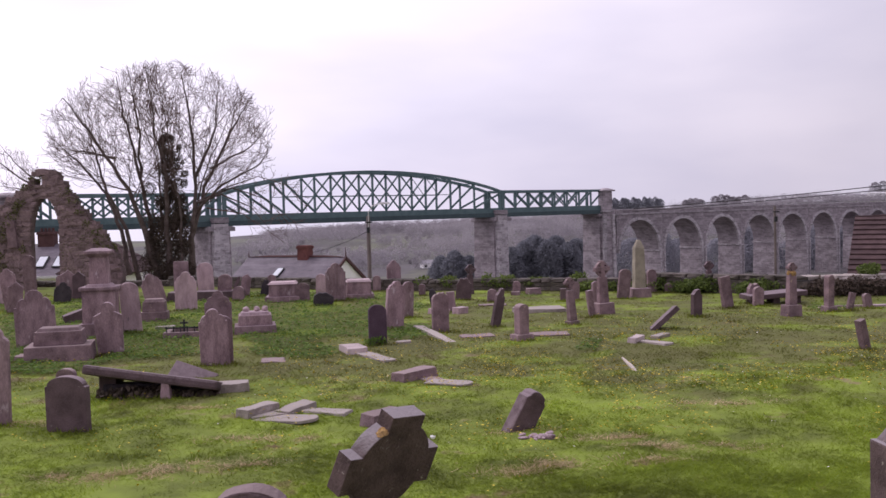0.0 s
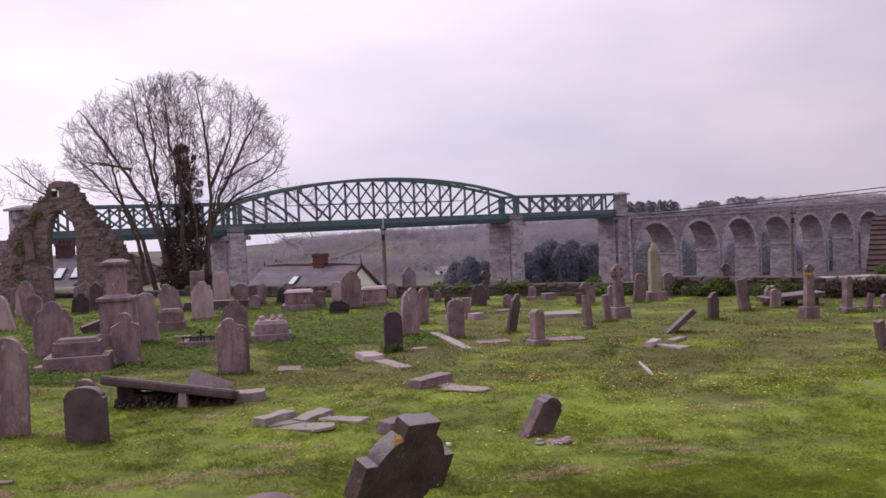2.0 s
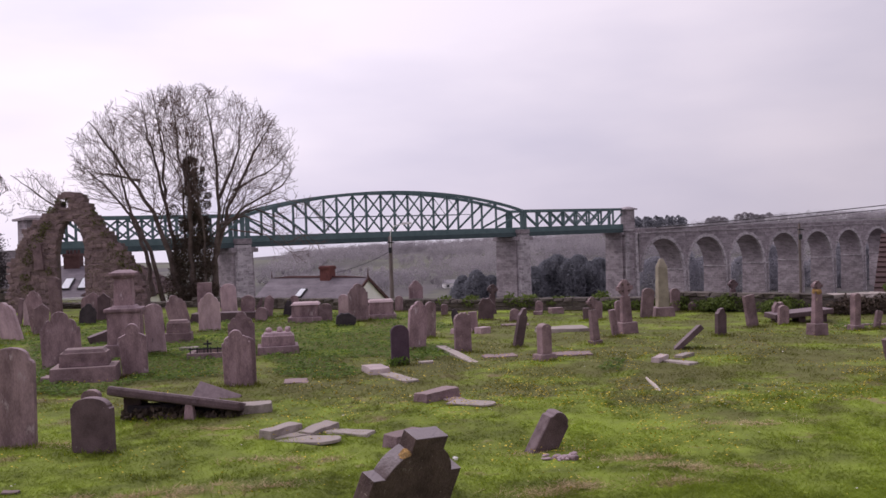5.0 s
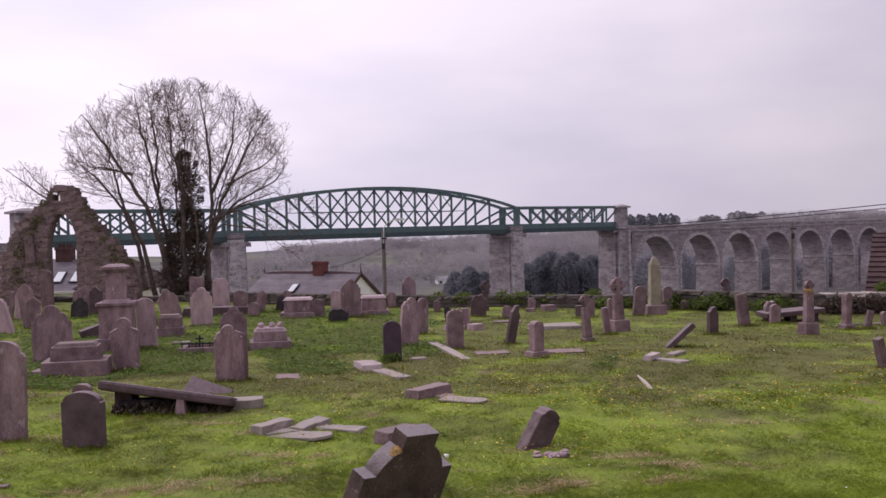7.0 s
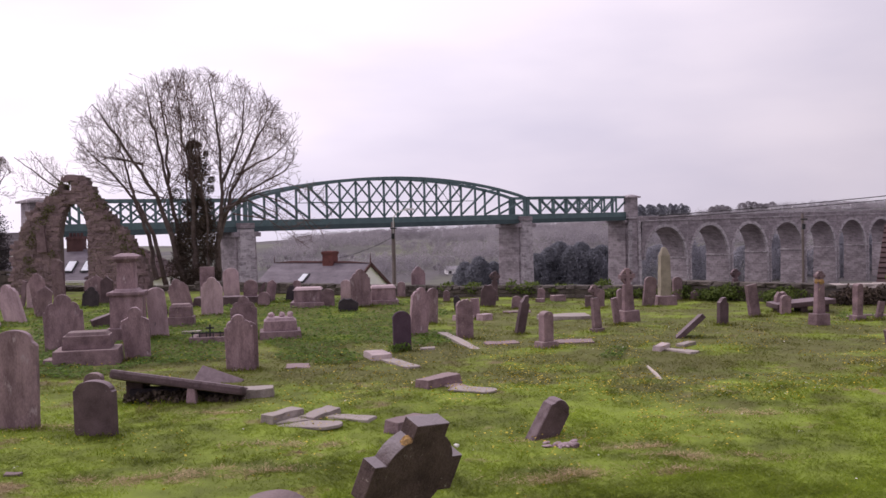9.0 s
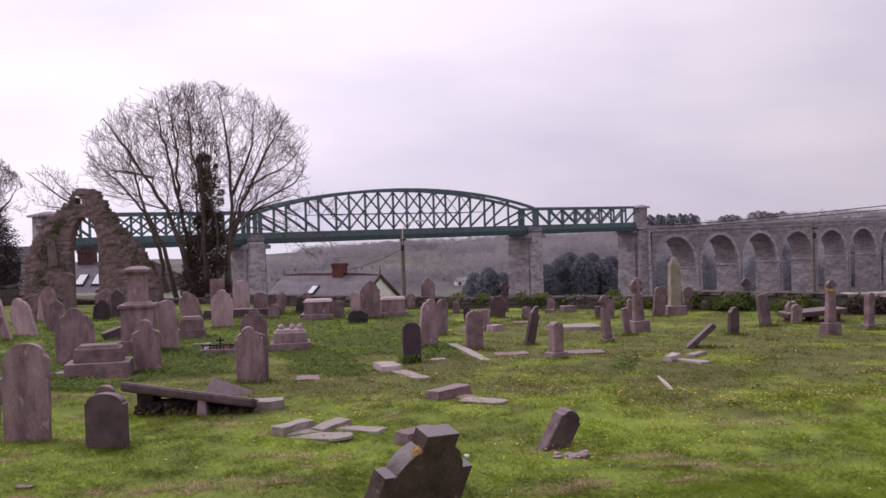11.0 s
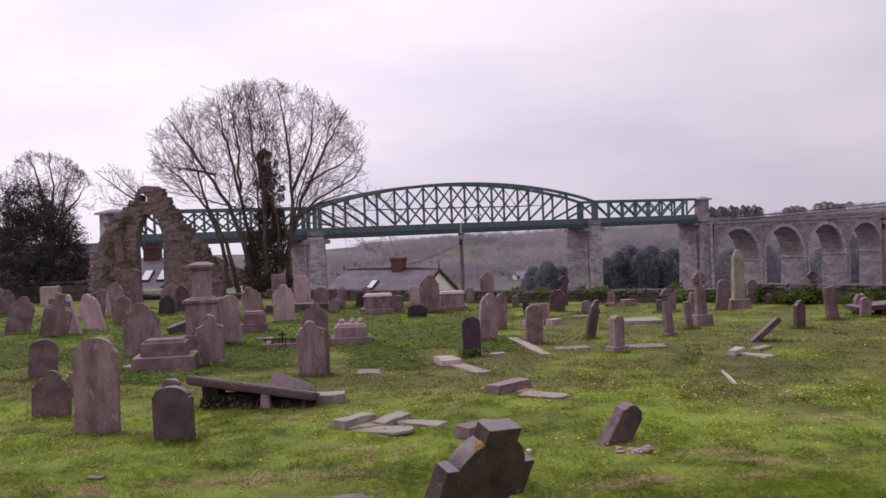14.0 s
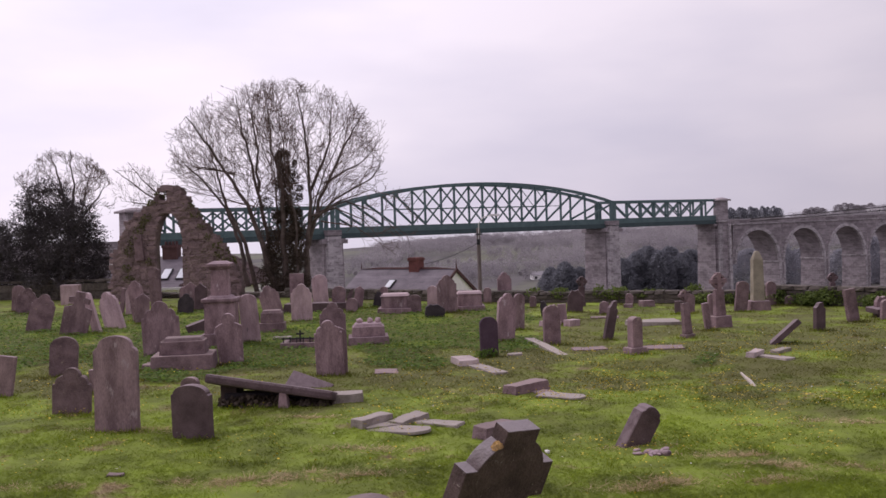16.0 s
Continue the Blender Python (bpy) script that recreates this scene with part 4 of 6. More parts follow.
def rough_block(name, x, y, yaw, sx, sy, sz, tone, label, dz=0.0, tilt=(0, 0), bevel=0.015, cat="stone slab", grp="fallen stones", seed=0):
    bm = box(0, 0, sz / 2 - 0.02, sx, sy, sz + 0.04, top=0.95)
    bmesh.ops.subdivide_edges(bm, edges=[e for e in bm.edges if abs(e.verts[0].co.z - e.verts[1].co.z) < 0.01], cuts=4, use_grid_fill=True)
    for v in bm.verts:
        d = noise.noise_vector(v.co * 4.5 + Vector((x, y, seed)))
        v.co += Vector((d.x * 0.04, d.y * 0.04, d.z * 0.018))
    bmesh.ops.bevel(bm, geom=[e for e in bm.edges if len(e.link_faces) == 2 and e.calc_face_angle() > 0.8], offset=0.008, segments=1, affect='EDGES')
    return thing(name, bm, STONE[tone], at(x, y, yaw, dz) @ pose(0, 0, 0, *tilt), label, cat, grp)


def round_slab(x, y, yaw, w, l, thick, tone, label, tilt=(0, 0), dz=0.0):
    out = build_gravestone_outline("round", w, l)
    bm = slab_from(out, thick, 0.012, 0.008, x)
    bm.transform(pose(0, 0, thick / 2, 0, 0, 0) @ pose(0, 0, 0, -90, 0, 0) @ pose(0, 0, -l / 2))
    return thing("fallen_slab", bm, STONE[tone], at(x, y, yaw, dz) @ pose(0, 0, 0, *tilt), label, "stone slab", "fallen stones")


def chest_tomb(x, y, yaw, w, d, h_base, h_top, over, tone, label, lid=False):
    ob = holder("chest_tomb", at(x, y, yaw, -0.03), label, "tomb", "chest tombs")
    part("base", box(0, 0, h_base / 2, w + over, d + over, h_base, top=0.97, bevel=0.02), STONE[tone], ob)
    part("body", box(0, 0, h_base + h_top / 2, w, d, h_top, top=0.95, bevel=0.02), STONE[tone], ob)
    part("lid", box(0, 0, h_base + h_top + 0.03, w * (1.06 if lid else 0.9), d * (1.06 if lid else 0.86), 0.08, top=0.85, bevel=0.015), STONE["light" if lid else tone], ob)
    return ob


foreground_cross()
bm = slab_from(build_gravestone_outline("round", 0.58, 0.86), 0.16, 0.015, 0.02, 9)
thing("headstone", bm, STONE["rough"], at(-1.44, 6.6, 8, -0.10) @ pose(0, 0, 0, 6, 4, 0), "weathered grey headstone with a worn round top", "gravestone", "gravestones")
ob = holder("stepped_monument", at(3.56, 7.0, 4, -0.06), "dark stone plinth with a stepped square pillar", "gravestone", "gravestones")
part("plinth", box(0, 0, 0.45, 0.62, 0.5, 1.0, bevel=0.02), M_CROSS, ob)
part("slope", box(0, 0, 1.0, 0.56, 0.46, 0.14, top=0.72, bevel=0.01), M_CROSS, ob)
part("pillar", box(0.02, 0, 1.4, 0.36, 0.3, 0.7, top=0.9, bevel=0.015), M_CROSS, ob)


def column_monument():
    ob = holder("pedestal_monument", at(-8.9, 24.55, 10, -0.06), "tall grey stone pedestal carrying a short square capped column", "monument")
    g = STONE["grey"]
    part("base", box(0, 0, 0.2, 1.0, 0.86, 0.4, top=0.98, bevel=0.025), g, ob)
    part("die", box(0, 0, 0.82, 0.82, 0.7, 0.86, top=0.98, bevel=0.015), g, ob)
    part("moulding", box(0, 0, 1.28, 0.94, 0.82, 0.1, bevel=0.03), g, ob)
    part("moulding", box(0, 0, 1.36, 0.7, 0.6, 0.08, top=0.8, bevel=0.02), g, ob)
    part("column", box(0, 0, 1.75, 0.48, 0.42, 0.74, top=0.9, bevel=0.02), g, ob)
    part("cap", box(0, 0, 2.14, 0.5, 0.45, 0.08, top=1.2, bevel=0.01), g, ob)
    part("cap", box(0, 0, 2.21, 0.66, 0.58, 0.09, bevel=0.025), g, ob)
    part("cap_slope", box(0, 0, 2.285, 0.6, 0.52, 0.06, top=0.55), g, ob)


column_monument()
chest_tomb(-8.38, 20.6, 14, 1.02, 0.62, 0.36, 0.30, 0.36, "rough", "low two-tier brown-grey stone chest tomb in the grass")
rough_block("fallen_slab", -9.0, 20.35, 5, 0.45, 0.4, 0.12, "rough", "small flat rough stone beside a chest tomb")
ob = chest_tomb(-4.87, 24.3, 12, 0.86, 0.7, 0.24, 0.26, 0.2, "grey", "low grey stone chest tomb with three round flower ornaments on it")
for k, (dx, r) in enumerate(((-0.22, 0.08), (0.05, 0.075), (0.26, 0.085))):
    bm = bmesh.new()
    bmesh.ops.create_icosphere(bm, subdivisions=2, radius=r, matrix=pose(dx, 0, 0.62))
    for v in bm.verts:
        v.co += noise.noise_vector(v.co * 18) * 0.03
    part("flower_ornament", bm, STONE["light"], ob, "pale round stone flower cluster")
chest_tomb(-5.6, 33.0, 5, 0.95, 0.8, 0.22, 0.42, 0.25, "grey", "square grey stone chest tomb with a flat lid", True)
chest_tomb(-3.0, 33.3, 8, 0.85, 0.8, 0.2, 0.42, 0.2, "grey", "square grey stone chest tomb with a raised lid", True)
chest_tomb(-8.5, 27.8, 10, 0.66, 0.5, 0.3, 0.3, 0.12, "rough", "stone plinth carrying a leaning headstone")


def kerb_grave():
    ob = holder("kerbed_grave", at(-6.57, 24.1, 6), "low stone grave kerb with small black iron railings", "grave kerb")
    for dx, dy, sx, sy in ((0, -0.5, 1.0, 0.14), (0, 0.5, 1.0, 0.14), (-0.43, 0, 0.14, 0.86), (0.43, 0, 0.14, 0.86)):
        part("kerb", box(dx, dy, 0.05, sx, sy, 0.17, bevel=0.012), STONE["rough"], ob)
    for k in range(6):
        part("rail_post", box(-0.42 + 0.17 * k, -0.5, 0.2, 0.025, 0.025, 0.16), M_IRON, ob)
    part("rail", box(0, -0.5, 0.24, 0.92, 0.03, 0.035), M_IRON, ob)
    bm = bmesh.new()
    add_box(bm, -0.02, -0.3, 0.26, 0.04, 0.03, 0.34)
    part("iron_cross", bm, M_IRON, ob)
    part("iron_cross_arm", box(-0.02, -0.3, 0.34, 0.2, 0.026, 0.04), M_IRON, ob)


kerb_grave()


def collapsed_table_tomb():
    SPOTS.append((-5.0, 15.75, 1.3))
    SPOTS.append((-5.4, 15.9, 1.0))
    ob = holder("table_tomb", at(-4.93, 16.1, 0), "collapsed dark table tomb, its slab tilted on stone legs", "tomb")
    bm = box(0, 0, 0, 2.25, 1.0, 0.16, bevel=0.05)
    bm.transform(pose(0, 0, 0.25, 0, 8.5, 0) @ pose(0, 0, 0, -13, 0, 0))
    part("slab", bm, STONE["dark"], ob, "tilted dark ledger slab")
    part("leg", box(0.27, -0.42, 0.09, 0.2, 0.2, 0.36, top=0.6, bevel=0.02), STONE["grey"], ob, "waisted grey stone leg")
    part("leg", box(-0.85, 0.2, 0.1, 0.3, 0.4, 0.44, bevel=0.02), STONE["dark"], ob)
    # black block added as fill for the deep shade under the slab, no support
    part("leg", box(-0.15, 0.1, 0.0, 1.7, 0.3, 0.36, top=0.9, bevel=0.02), STONE["black"], ob)


collapsed_table_tomb()
rough_block("fallen_slab", -3.65, 16.2, 14, 0.52, 0.36, 0.15, "dull", "grey stone block lying against a collapsed tomb")
bm = slab_from(build_gravestone_outline("flat", 0.85, 0.62), 0.12, 0.015, 0.01, 4)
thing("fallen_slab", bm, STONE["dark"], at(-4.82, 17.2, 12, -0.27) @ pose(0, 0, 0, -42, 0, 0) @ pose(0, 0, 0, 0, 26, 0), "rough dark slab propped at a slant behind a collapsed tomb", "stone slab", "fallen stones")
# broken slabs in the near turf
rough_block("fallen_block", -2.86, 14.28, 56, 0.68, 0.26, 0.13, "dull", "pale cut stone block lying beside broken slabs")
rough_block("fallen_slab", -2.66, 14.22, 24, 0.66, 0.4, 0.035, "dull", "thin pale broken slab flat on the turf")
rough_block("fallen_slab", -2.32, 14.47, 60, 0.66, 0.3, 0.07, "dull", "grey broken slab lying among others on the turf", tilt=(0, -4))
round_slab(-2.27, 13.82, -113, 0.46, 0.8, 0.05, "dull", "pale fallen headstone with a round end, flat on grass", tilt=(3, 0))
rough_block("fallen_slab", -1.86, 14.32, -21, 0.85, 0.28, 0.035, "dull", "long thin grey slab flat on the turf")
rough_block("fallen_block", -0.56, 16.85, 50, 0.93, 0.34, 0.17, "rough", "brown-grey stone block half sunk in the turf")
rough_block("fallen_slab", -0.28, 16.72, -57, 0.62, 0.36, 0.03, "rough", "thin brown slab flat on the turf")
round_slab(0.13, 16.05, -116, 0.42, 0.66, 0.035, "dull", "flat grey slab with a round end in the turf")
rough_block("fallen_block", -0.93, 13.6, 53, 0.72, 0.28, 0.17, "rough", "brown-grey stone block beside a ringed cross")
rough_block("fallen_block", -1.99, 20.42, -68, 0.76, 0.46, 0.13, "fresh", "pale fresh-cut stone block lying on grass")
rough_block("fallen_slab", -1.5, 19.65, -60, 1.6, 0.34, 0.05, "dull", "long pale slab flat on the grass")
rough_block("fallen_slab", -0.25, 22.65, -72, 2.9, 0.24, 0.05, "dull", "long grey narrow slab lying in the turf", tilt=(0, 2))
rough_block("fallen_slab", 2.75, 27.6, 5, 1.5, 0.9, 0.1, "dull", "broad flat grey grave slab level with the turf")
rough_block("fallen_slab", 2.3, 22.2, 0, 1.25, 0.6, 0.04, "rough", "flat brown grave slab beside a small pillar")
rough_block("fallen_slab", 0.75, 22.4, 10, 0.8, 0.5, 0.03, "rough", "flat brown grave slab sunk in the turf")
rough_block("fallen_slab", -3.55, 19.4, 10, 0.5, 0.6, 0.03, "rough", "worn flat stone half buried in the turf")
rough_block("fallen_slab", -0.95, 21.4, 10, 0.35, 0.16, 0.06, "dull", "small pale footing beside a slate headstone")
rough_block("fallen_block", 4.2, 20.85, 63, 0.7, 0.22, 0.1, "fresh", "small pale stone block on the grass")
rough_block("fallen_slab", 4.55, 20.45, -50, 0.75, 0.3, 0.04, "dull", "pale broken slab flat on the grass")
rough_block("fallen_slab", 4.86, 21.4, 50, 0.6, 0.2, 0.08, "dull", "small pale broken stone on the grass")
rough_block("fallen_slab", -5.58, 11.3, 5, 0.2, 0.12, 0.04, "rough", "small brown stone fragment in the turf")
bm = slab_from(build_gravestone_outline("ogee", 0.36, 0.64), 0.2, 0.025, 0.012, 3)
thing("headstone", bm, STONE["dark"], at(0.93, 12.85, 34, -0.05) @ pose(0, 0, 0, 8, 29, 0), "short thick dark headstone leaning over beside rubble", "gravestone", "gravestones")
rough_block("grave_ledger", -8.6, 34.4, 3, 2.8, 0.8, 0.3, "dark", "long low dark stone ledger behind the headstones")
rough_block("fallen_slab", -10.7, 28.2, 30, 1.15, 0.4, 0.38, "dark", "dark broken slab tilted beside the tall pedestal", tilt=(0, -18))
for sx, sy, r in ((-0.32, 27.7, 0.3), (0.02, 27.9, 0.26), (-0.15, 28.4, 0.22), (0.45, 27.6, 0.4)):
    rough_block("fallen_block", sx, sy, sx * 90, r, r * 0.7, r * 0.45, "light", "pale broken stone lying among weeds")
rough_block("fallen_block", 3.1, 32.9, 20, 0.45, 0.35, 0.2, "rough", "rough brown boulder near the boundary wall")
rough_block("fallen_block", 2.45, 32.6, -10, 0.3, 0.25, 0.12, "rough", "small rough stone near the boundary wall")
rough_block("grave_kerb", 11.8, 26.9, -3, 2.4, 0.14, 0.06, "light", "long thin pale kerb in the grass")
rough_block("fallen_slab", 1.5, 29.6, 0, 0.9, 0.4, 0.05, "rough", "flat brown slab level with the grass")
rough_block("fallen_slab", -9.6, 24.0, 8, 0.34, 0.3, 0.16, "dull", "small pale footstone beside the tall pedestal")
rough_block("fallen_slab", -7.55, 25.6, 8, 0.5, 0.3, 0.08, "dull", "flat pale stone between two graves")

rng = np.random.default_rng(5)
for k in range(12):
    bm = bmesh.new()
    bmesh.ops.create_icosphere(bm, subdivisions=2, radius=0.035 + 0.018 * (k % 3))
    for v in bm.verts:
        v.co += noise.noise_vector(v.co * 9 + Vector((k, 0, 0))) * 0.04
        v.co.z *= 0.6
    thing("rubble_stone", bm, STONE["light" if k % 3 == 0 else "grey"], at(1.08 + rng.uniform(-0.12, 0.3), 12.4 + rng.uniform(-0.2, 0.12), k * 40, 0.02), "small grey rubble stone beside a leaning headstone", "stone", "rubble")


def tall_cross(x, y, yaw, plinth, shaft_w, shaft_h, r, tone, label, lean=0, lichen=False, thick=0.17):
    ob = holder("cross_memorial", at(x, y, yaw, -0.03) @ pose(0, 0, 0, 0, lean, 0), label, "gravestone", "gravestones")
    pw, ph = plinth
    part("plinth", box(0, 0, ph / 2, pw, pw * 0.8, ph, top=0.94, bevel=0.02), STONE[tone], ob)
    part("shaft", box(0, 0, ph + shaft_h / 2, shaft_w, thick, shaft_h, top=0.8, bevel=0.012), STONE[tone], ob)
    ringed_head(ob, ph + shaft_h + r * 0.85, r, thick * 0.8, STONE[tone])
    if lichen:
        bm = bmesh.new()
        bmesh.ops.create_icosphere(bm, subdivisions=3, radius=0.5)
        for v in bm.verts:
            v.co = Vector((v.co.x * shaft_w * 1.02, v.co.y * thick * 1.12, v.co.z * 0.2)) + noise.noise_vector(v.co * 5) * 0.035
        bm.transform(pose(0, 0, ph + shaft_h - 0.02))
        part("lichen_crust", bm, M_LICHEN, ob, "orange lichen crust")


tall_cross(4.45, 26.5, 24, (0.52, 0.34), 0.32, 0.72, 0.24, "rough", "grey ringed stone cross on a square plinth", -2)
tall_cross(9.08, 24.8, 20, (0.44, 0.33), 0.26, 0.84, 0.14, "rough", "ringed stone cross with orange lichen on a plinth", 1, True)
tall_cross(8.95, 32.0, 10, (0.3, 0.2), 0.2, 0.55, 0.17, "dark", "slim dark stone ringed cross behind a slab")
tall_cross(0.9, 33.6, 10, (0.3, 0.2), 0.24, 0.5, 0.19, "dark", "small dark ringed cross by the boundary wall", 3)
ob = holder("obelisk", at(6.42, 31.2, 8, -0.03), "tall pale lichen-yellowed obelisk with a rounded tip", "monument")
M_OBELISK = material("yellowed_limestone", (0.20, 0.172, 0.135), (0.36, 0.315, 0.245), 3, 40, spots=(0.27, 0.245, 0.13), spot_scale=5)
part("base", box(0, 0, 0.16, 0.68, 0.6, 0.36, top=0.92, bevel=0.03), STONE["grey"], ob)
part("shaft", box(0, 0, 1.0, 0.37, 0.34, 1.35, top=0.84, bevel=0.02), M_OBELISK, ob)
part("tip", box(0, 0, 1.79, 0.31, 0.285, 0.26, top=0.4, bevel=0.03), M_OBELISK, ob)
ob = holder("table_tomb", at(9.79, 28.2, 4), "low grey table tomb with a flat slab on dark legs", "tomb")
bm = box(0, 0, 0, 1.74, 0.9, 0.15, bevel=0.03)
bm.transform(pose(0, 0, 0.25, 0, -4, 0))
part("slab", bm, STONE["dark"], ob)
headstone("round", 9.1, 27.5, 0.31, 0.58, 0.12, 15, 3, "rough", "small round-topped stone leaning before a low table tomb")
for dx in (-0.62, 0.0, 0.64):
    part("leg", box(dx, 0, 0.07, 0.22, 0.5, 0.3, bevel=0.02), STONE["dark"], ob)
# a bleached branch on the grass
verts, faces = [], []
pts = [Vector((0, 0, 0.2)), Vector((0.06, -0.14, 0.13)), Vector((0.09, -0.25, 0.1)), Vector((0.18, -0.42, -0.02))]
tube_arrays(pts, [0.02, 0.03, 0.04, 0.035], 7, verts, faces)
ob = from_lists("fallen_branch", verts, faces, M_SAPWOOD)
ob.matrix_world = at(3.29, 17.6)
tagged(ob, "short bleached fallen branch lying on the grass", "branch")

# ---- ruined chapel gable ----
LEFT = ((0.0, -20.45), (1.14, -20.44), (2.3, -20.31), (2.75, -20.0), (3.7, -19.6), (4.24, -19.0), (4.6, -18.4), (4.89, -18.15), (5.13, -18.0), (5.35, -17.8))
RIGHT = ((0.0, -14.2), (1.54, -14.34), (2.43, -14.93), (3.45, -15.77), (4.47, -16.49), (4.98, -16.84), (5.2, -16.95), (5.35, -17.15))


def along(table, z):
    zs, xs = zip(*table)
    return float(np.interp(z, zs, xs))


def gaps(z):
    """Openings of the gable at a height."""
    g = []
    if z < 2.75:
        g.append((-18.25, -16.92))
    elif z < 4.15:
        t = (z - 2.75) / 1.4
        hw = 0.67 * math.sqrt(max(0.0, 1 - t * t * 0.98)) * (1 - 0.12 * t)
        g.append((-17.55 - hw, -17.55 + hw))
    if 4.72 < z < 5.08:
        g.append((-17.9, -17.55))
    return g


def build_ruin():
    rng = np.random.default_rng(11)
    ruin = holder("ruined_gable", pose(0.12, 42.0, -0.15), "ruined rubble-stone chapel gable with an arched opening and ivy", "ruin")
    core = bmesh.new()
    blocks = [mesh_of(rubble_block(rng), "stone", M_RUBBLE) for _ in range(10)]
    z, row, made = 0.0, 0, 0
    while z < 5.36:
        h = rng.uniform(0.09, 0.18)
        zm = z + h / 2
        x0, x1 = along(LEFT, zm) + rng.uniform(-0.1, 0.12), along(RIGHT, zm) + rng.uniform(-0.12, 0.1)
        cuts = sorted(gaps(zm))
        edges = [x0] + [e for c in cuts for e in c] + [x1]
        for a, b in zip(edges[::2], edges[1::2]):
            if b - a < 0.08:
                continue
            add_box(core, (a + b) / 2, 0.0, zm, b - a, 0.5, h + 0.01)
            x = a
            while x < b - 0.06 and made < 1100:
                w = min(rng.uniform(0.1, 0.36), b - x)
                if b - x - w < 0.12:
                    w = b - x
                ob = new("stone", blocks[int(rng.integers(10))])
                ob.parent = ruin
                ob.location = (x + w / 2, -0.28 + rng.uniform(-0.035, 0.02), zm + rng.uniform(-0.03, 0.03))
                ob.rotation_euler = (rng.uniform(-0.08, 0.08), rng.uniform(-0.2, 0.2), rng.uniform(-0.08, 0.08))
                ob.scale = (w * 1.16, rng.uniform(0.16, 0.28), h * rng.uniform(1.1, 1.4))
                made += 1
                x += w
        z += h
        row += 1
    tagged(part("wall_core", core, M_MORTAR, ruin, "dark mortar core of the gable"), kind="stuff")
    pts = []
    for cx, cz, r, n in ((-18.9, 3.35, 0.42, 420), (-18.55, 3.95, 0.3, 260), (-19.35, 2.5, 0.42, 380), (-15.1, 2.2, 0.4, 420), (-14.75, 1.9, 0.32, 300), (-15.7, 3.0, 0.25, 160), (-16.3, 4.0, 0.28, 160), (-17.9, 5.0, 0.3, 120), (-19.55, 1.7, 0.3, 260), (-18.5, 1.9, 0.3, 160), (-19.2, 2.95, 0.4, 420), (-18.75, 3.7, 0.3, 300), (-16.0, 3.5, 0.25, 200), (-15.3, 2.6, 0.3, 260), (-19.5, 1.2, 0.35, 300), (-16.6, 4.4, 0.3, 200), (-18.3, 4.6, 0.28, 200)):
        pts.append(blob_points(rng, n, cx, -0.25, cz, r, 0.35, r * 0.75))
    pts = np.concatenate(pts)
    quads("ivy", pts, rng.uniform(0.05, 0.12, len(pts)), M_MOSS, rng, ruin, "tufts of moss and ivy")
    part("standing_stone", slab_from(build_gravestone_outline("round", 0.4, 1.1), 0.2, 0.02, 0.02, 2), STONE["rough"], ruin, "pale upright stone set in the wall").matrix_local = pose(-18.9, -0.45, 2.15, 0, -5, 0)


def rubble_block(rng):
    bm = box(0, 0, 0, 1, 1, 1, bevel=0.14)
    k = rng.uniform(0, 50)
    for v in bm.verts:
        v.co += noise.noise_vector(v.co * 1.7 + Vector((k, 0, 0))) * 0.12
    return bm


build_ruin()

# ---- boundary wall ----
WALL = ((-36.0, 44.5), (-20.5, 44.0), (-12.0, 42.0), (-3.0, 37.0), (1.0, 35.3), (7.0, 33.5), (11.4, 30.2), (28.0, 29.2))


def build_wall():
    rng = np.random.default_rng(21)
    ob = holder("boundary_wall", pose(0, 0, 0), "low weathered rubble boundary wall with pale coping stones", "wall", kind="structure")
    shapes = [mesh_of(rubble_block(rng), "stone", M_WALL) for _ in range(8)]
    copes = [mesh_of(rubble_block(rng), "coping_stone", M_COPING) for _ in range(4)]
    core = bmesh.new()
    for (xa, ya), (xb, yb) in zip(WALL, WALL[1:]):
        d = math.hypot(xb - xa, yb - ya)
        ang = math.atan2(yb - ya, xb - xa)
        h = 0.85 if xa < -30 else 0.12 if xa < -19 else 0.3 if xa < 0 else 0.34 if xa < 6 else 0.52
        n = Matrix.Rotation(ang, 3, 'Z')
        add_box(core, (xa + xb) / 2, (ya + yb) / 2, h / 2 - 0.6, d, 0.4, h + 1.0, turn=n)
        right = xa > 7
        s = 0.0
        while s < d:
            w = rng.uniform(0.3, 0.6)
            px, py = xa + (xb - xa) * (s + w / 2) / d, ya + (yb - ya) * (s + w / 2) / d
            if px > -30:
                for k, (z, hh) in enumerate(((h * 0.22, h * 0.45), (h * 0.68, h * 0.42))):
                    o = new("stone", shapes[int(rng.integers(8))])
                    o.parent = ob
                    o.matrix_local = pose(px, py, z, 0, 0, math.degrees(ang)) @ Matrix.Translation((0, -0.16, 0)) @ Matrix.Diagonal((w * 1.06, 0.26, hh * 1.08, 1))
                o = new("coping_stone", copes[int(rng.integers(4))])
                o.parent = ob
                o.data = o.data if right else shapes[int(rng.integers(8))]
                o.matrix_local = pose(px, py, h + 0.04, 0, 0, math.degrees(ang)) @ Matrix.Diagonal((w * 0.98, 0.62, 0.14 + rng.uniform(-0.03, 0.03), 1))
            s += w
    part("wall_core", core, M_MORTAR, ob)


build_wall()


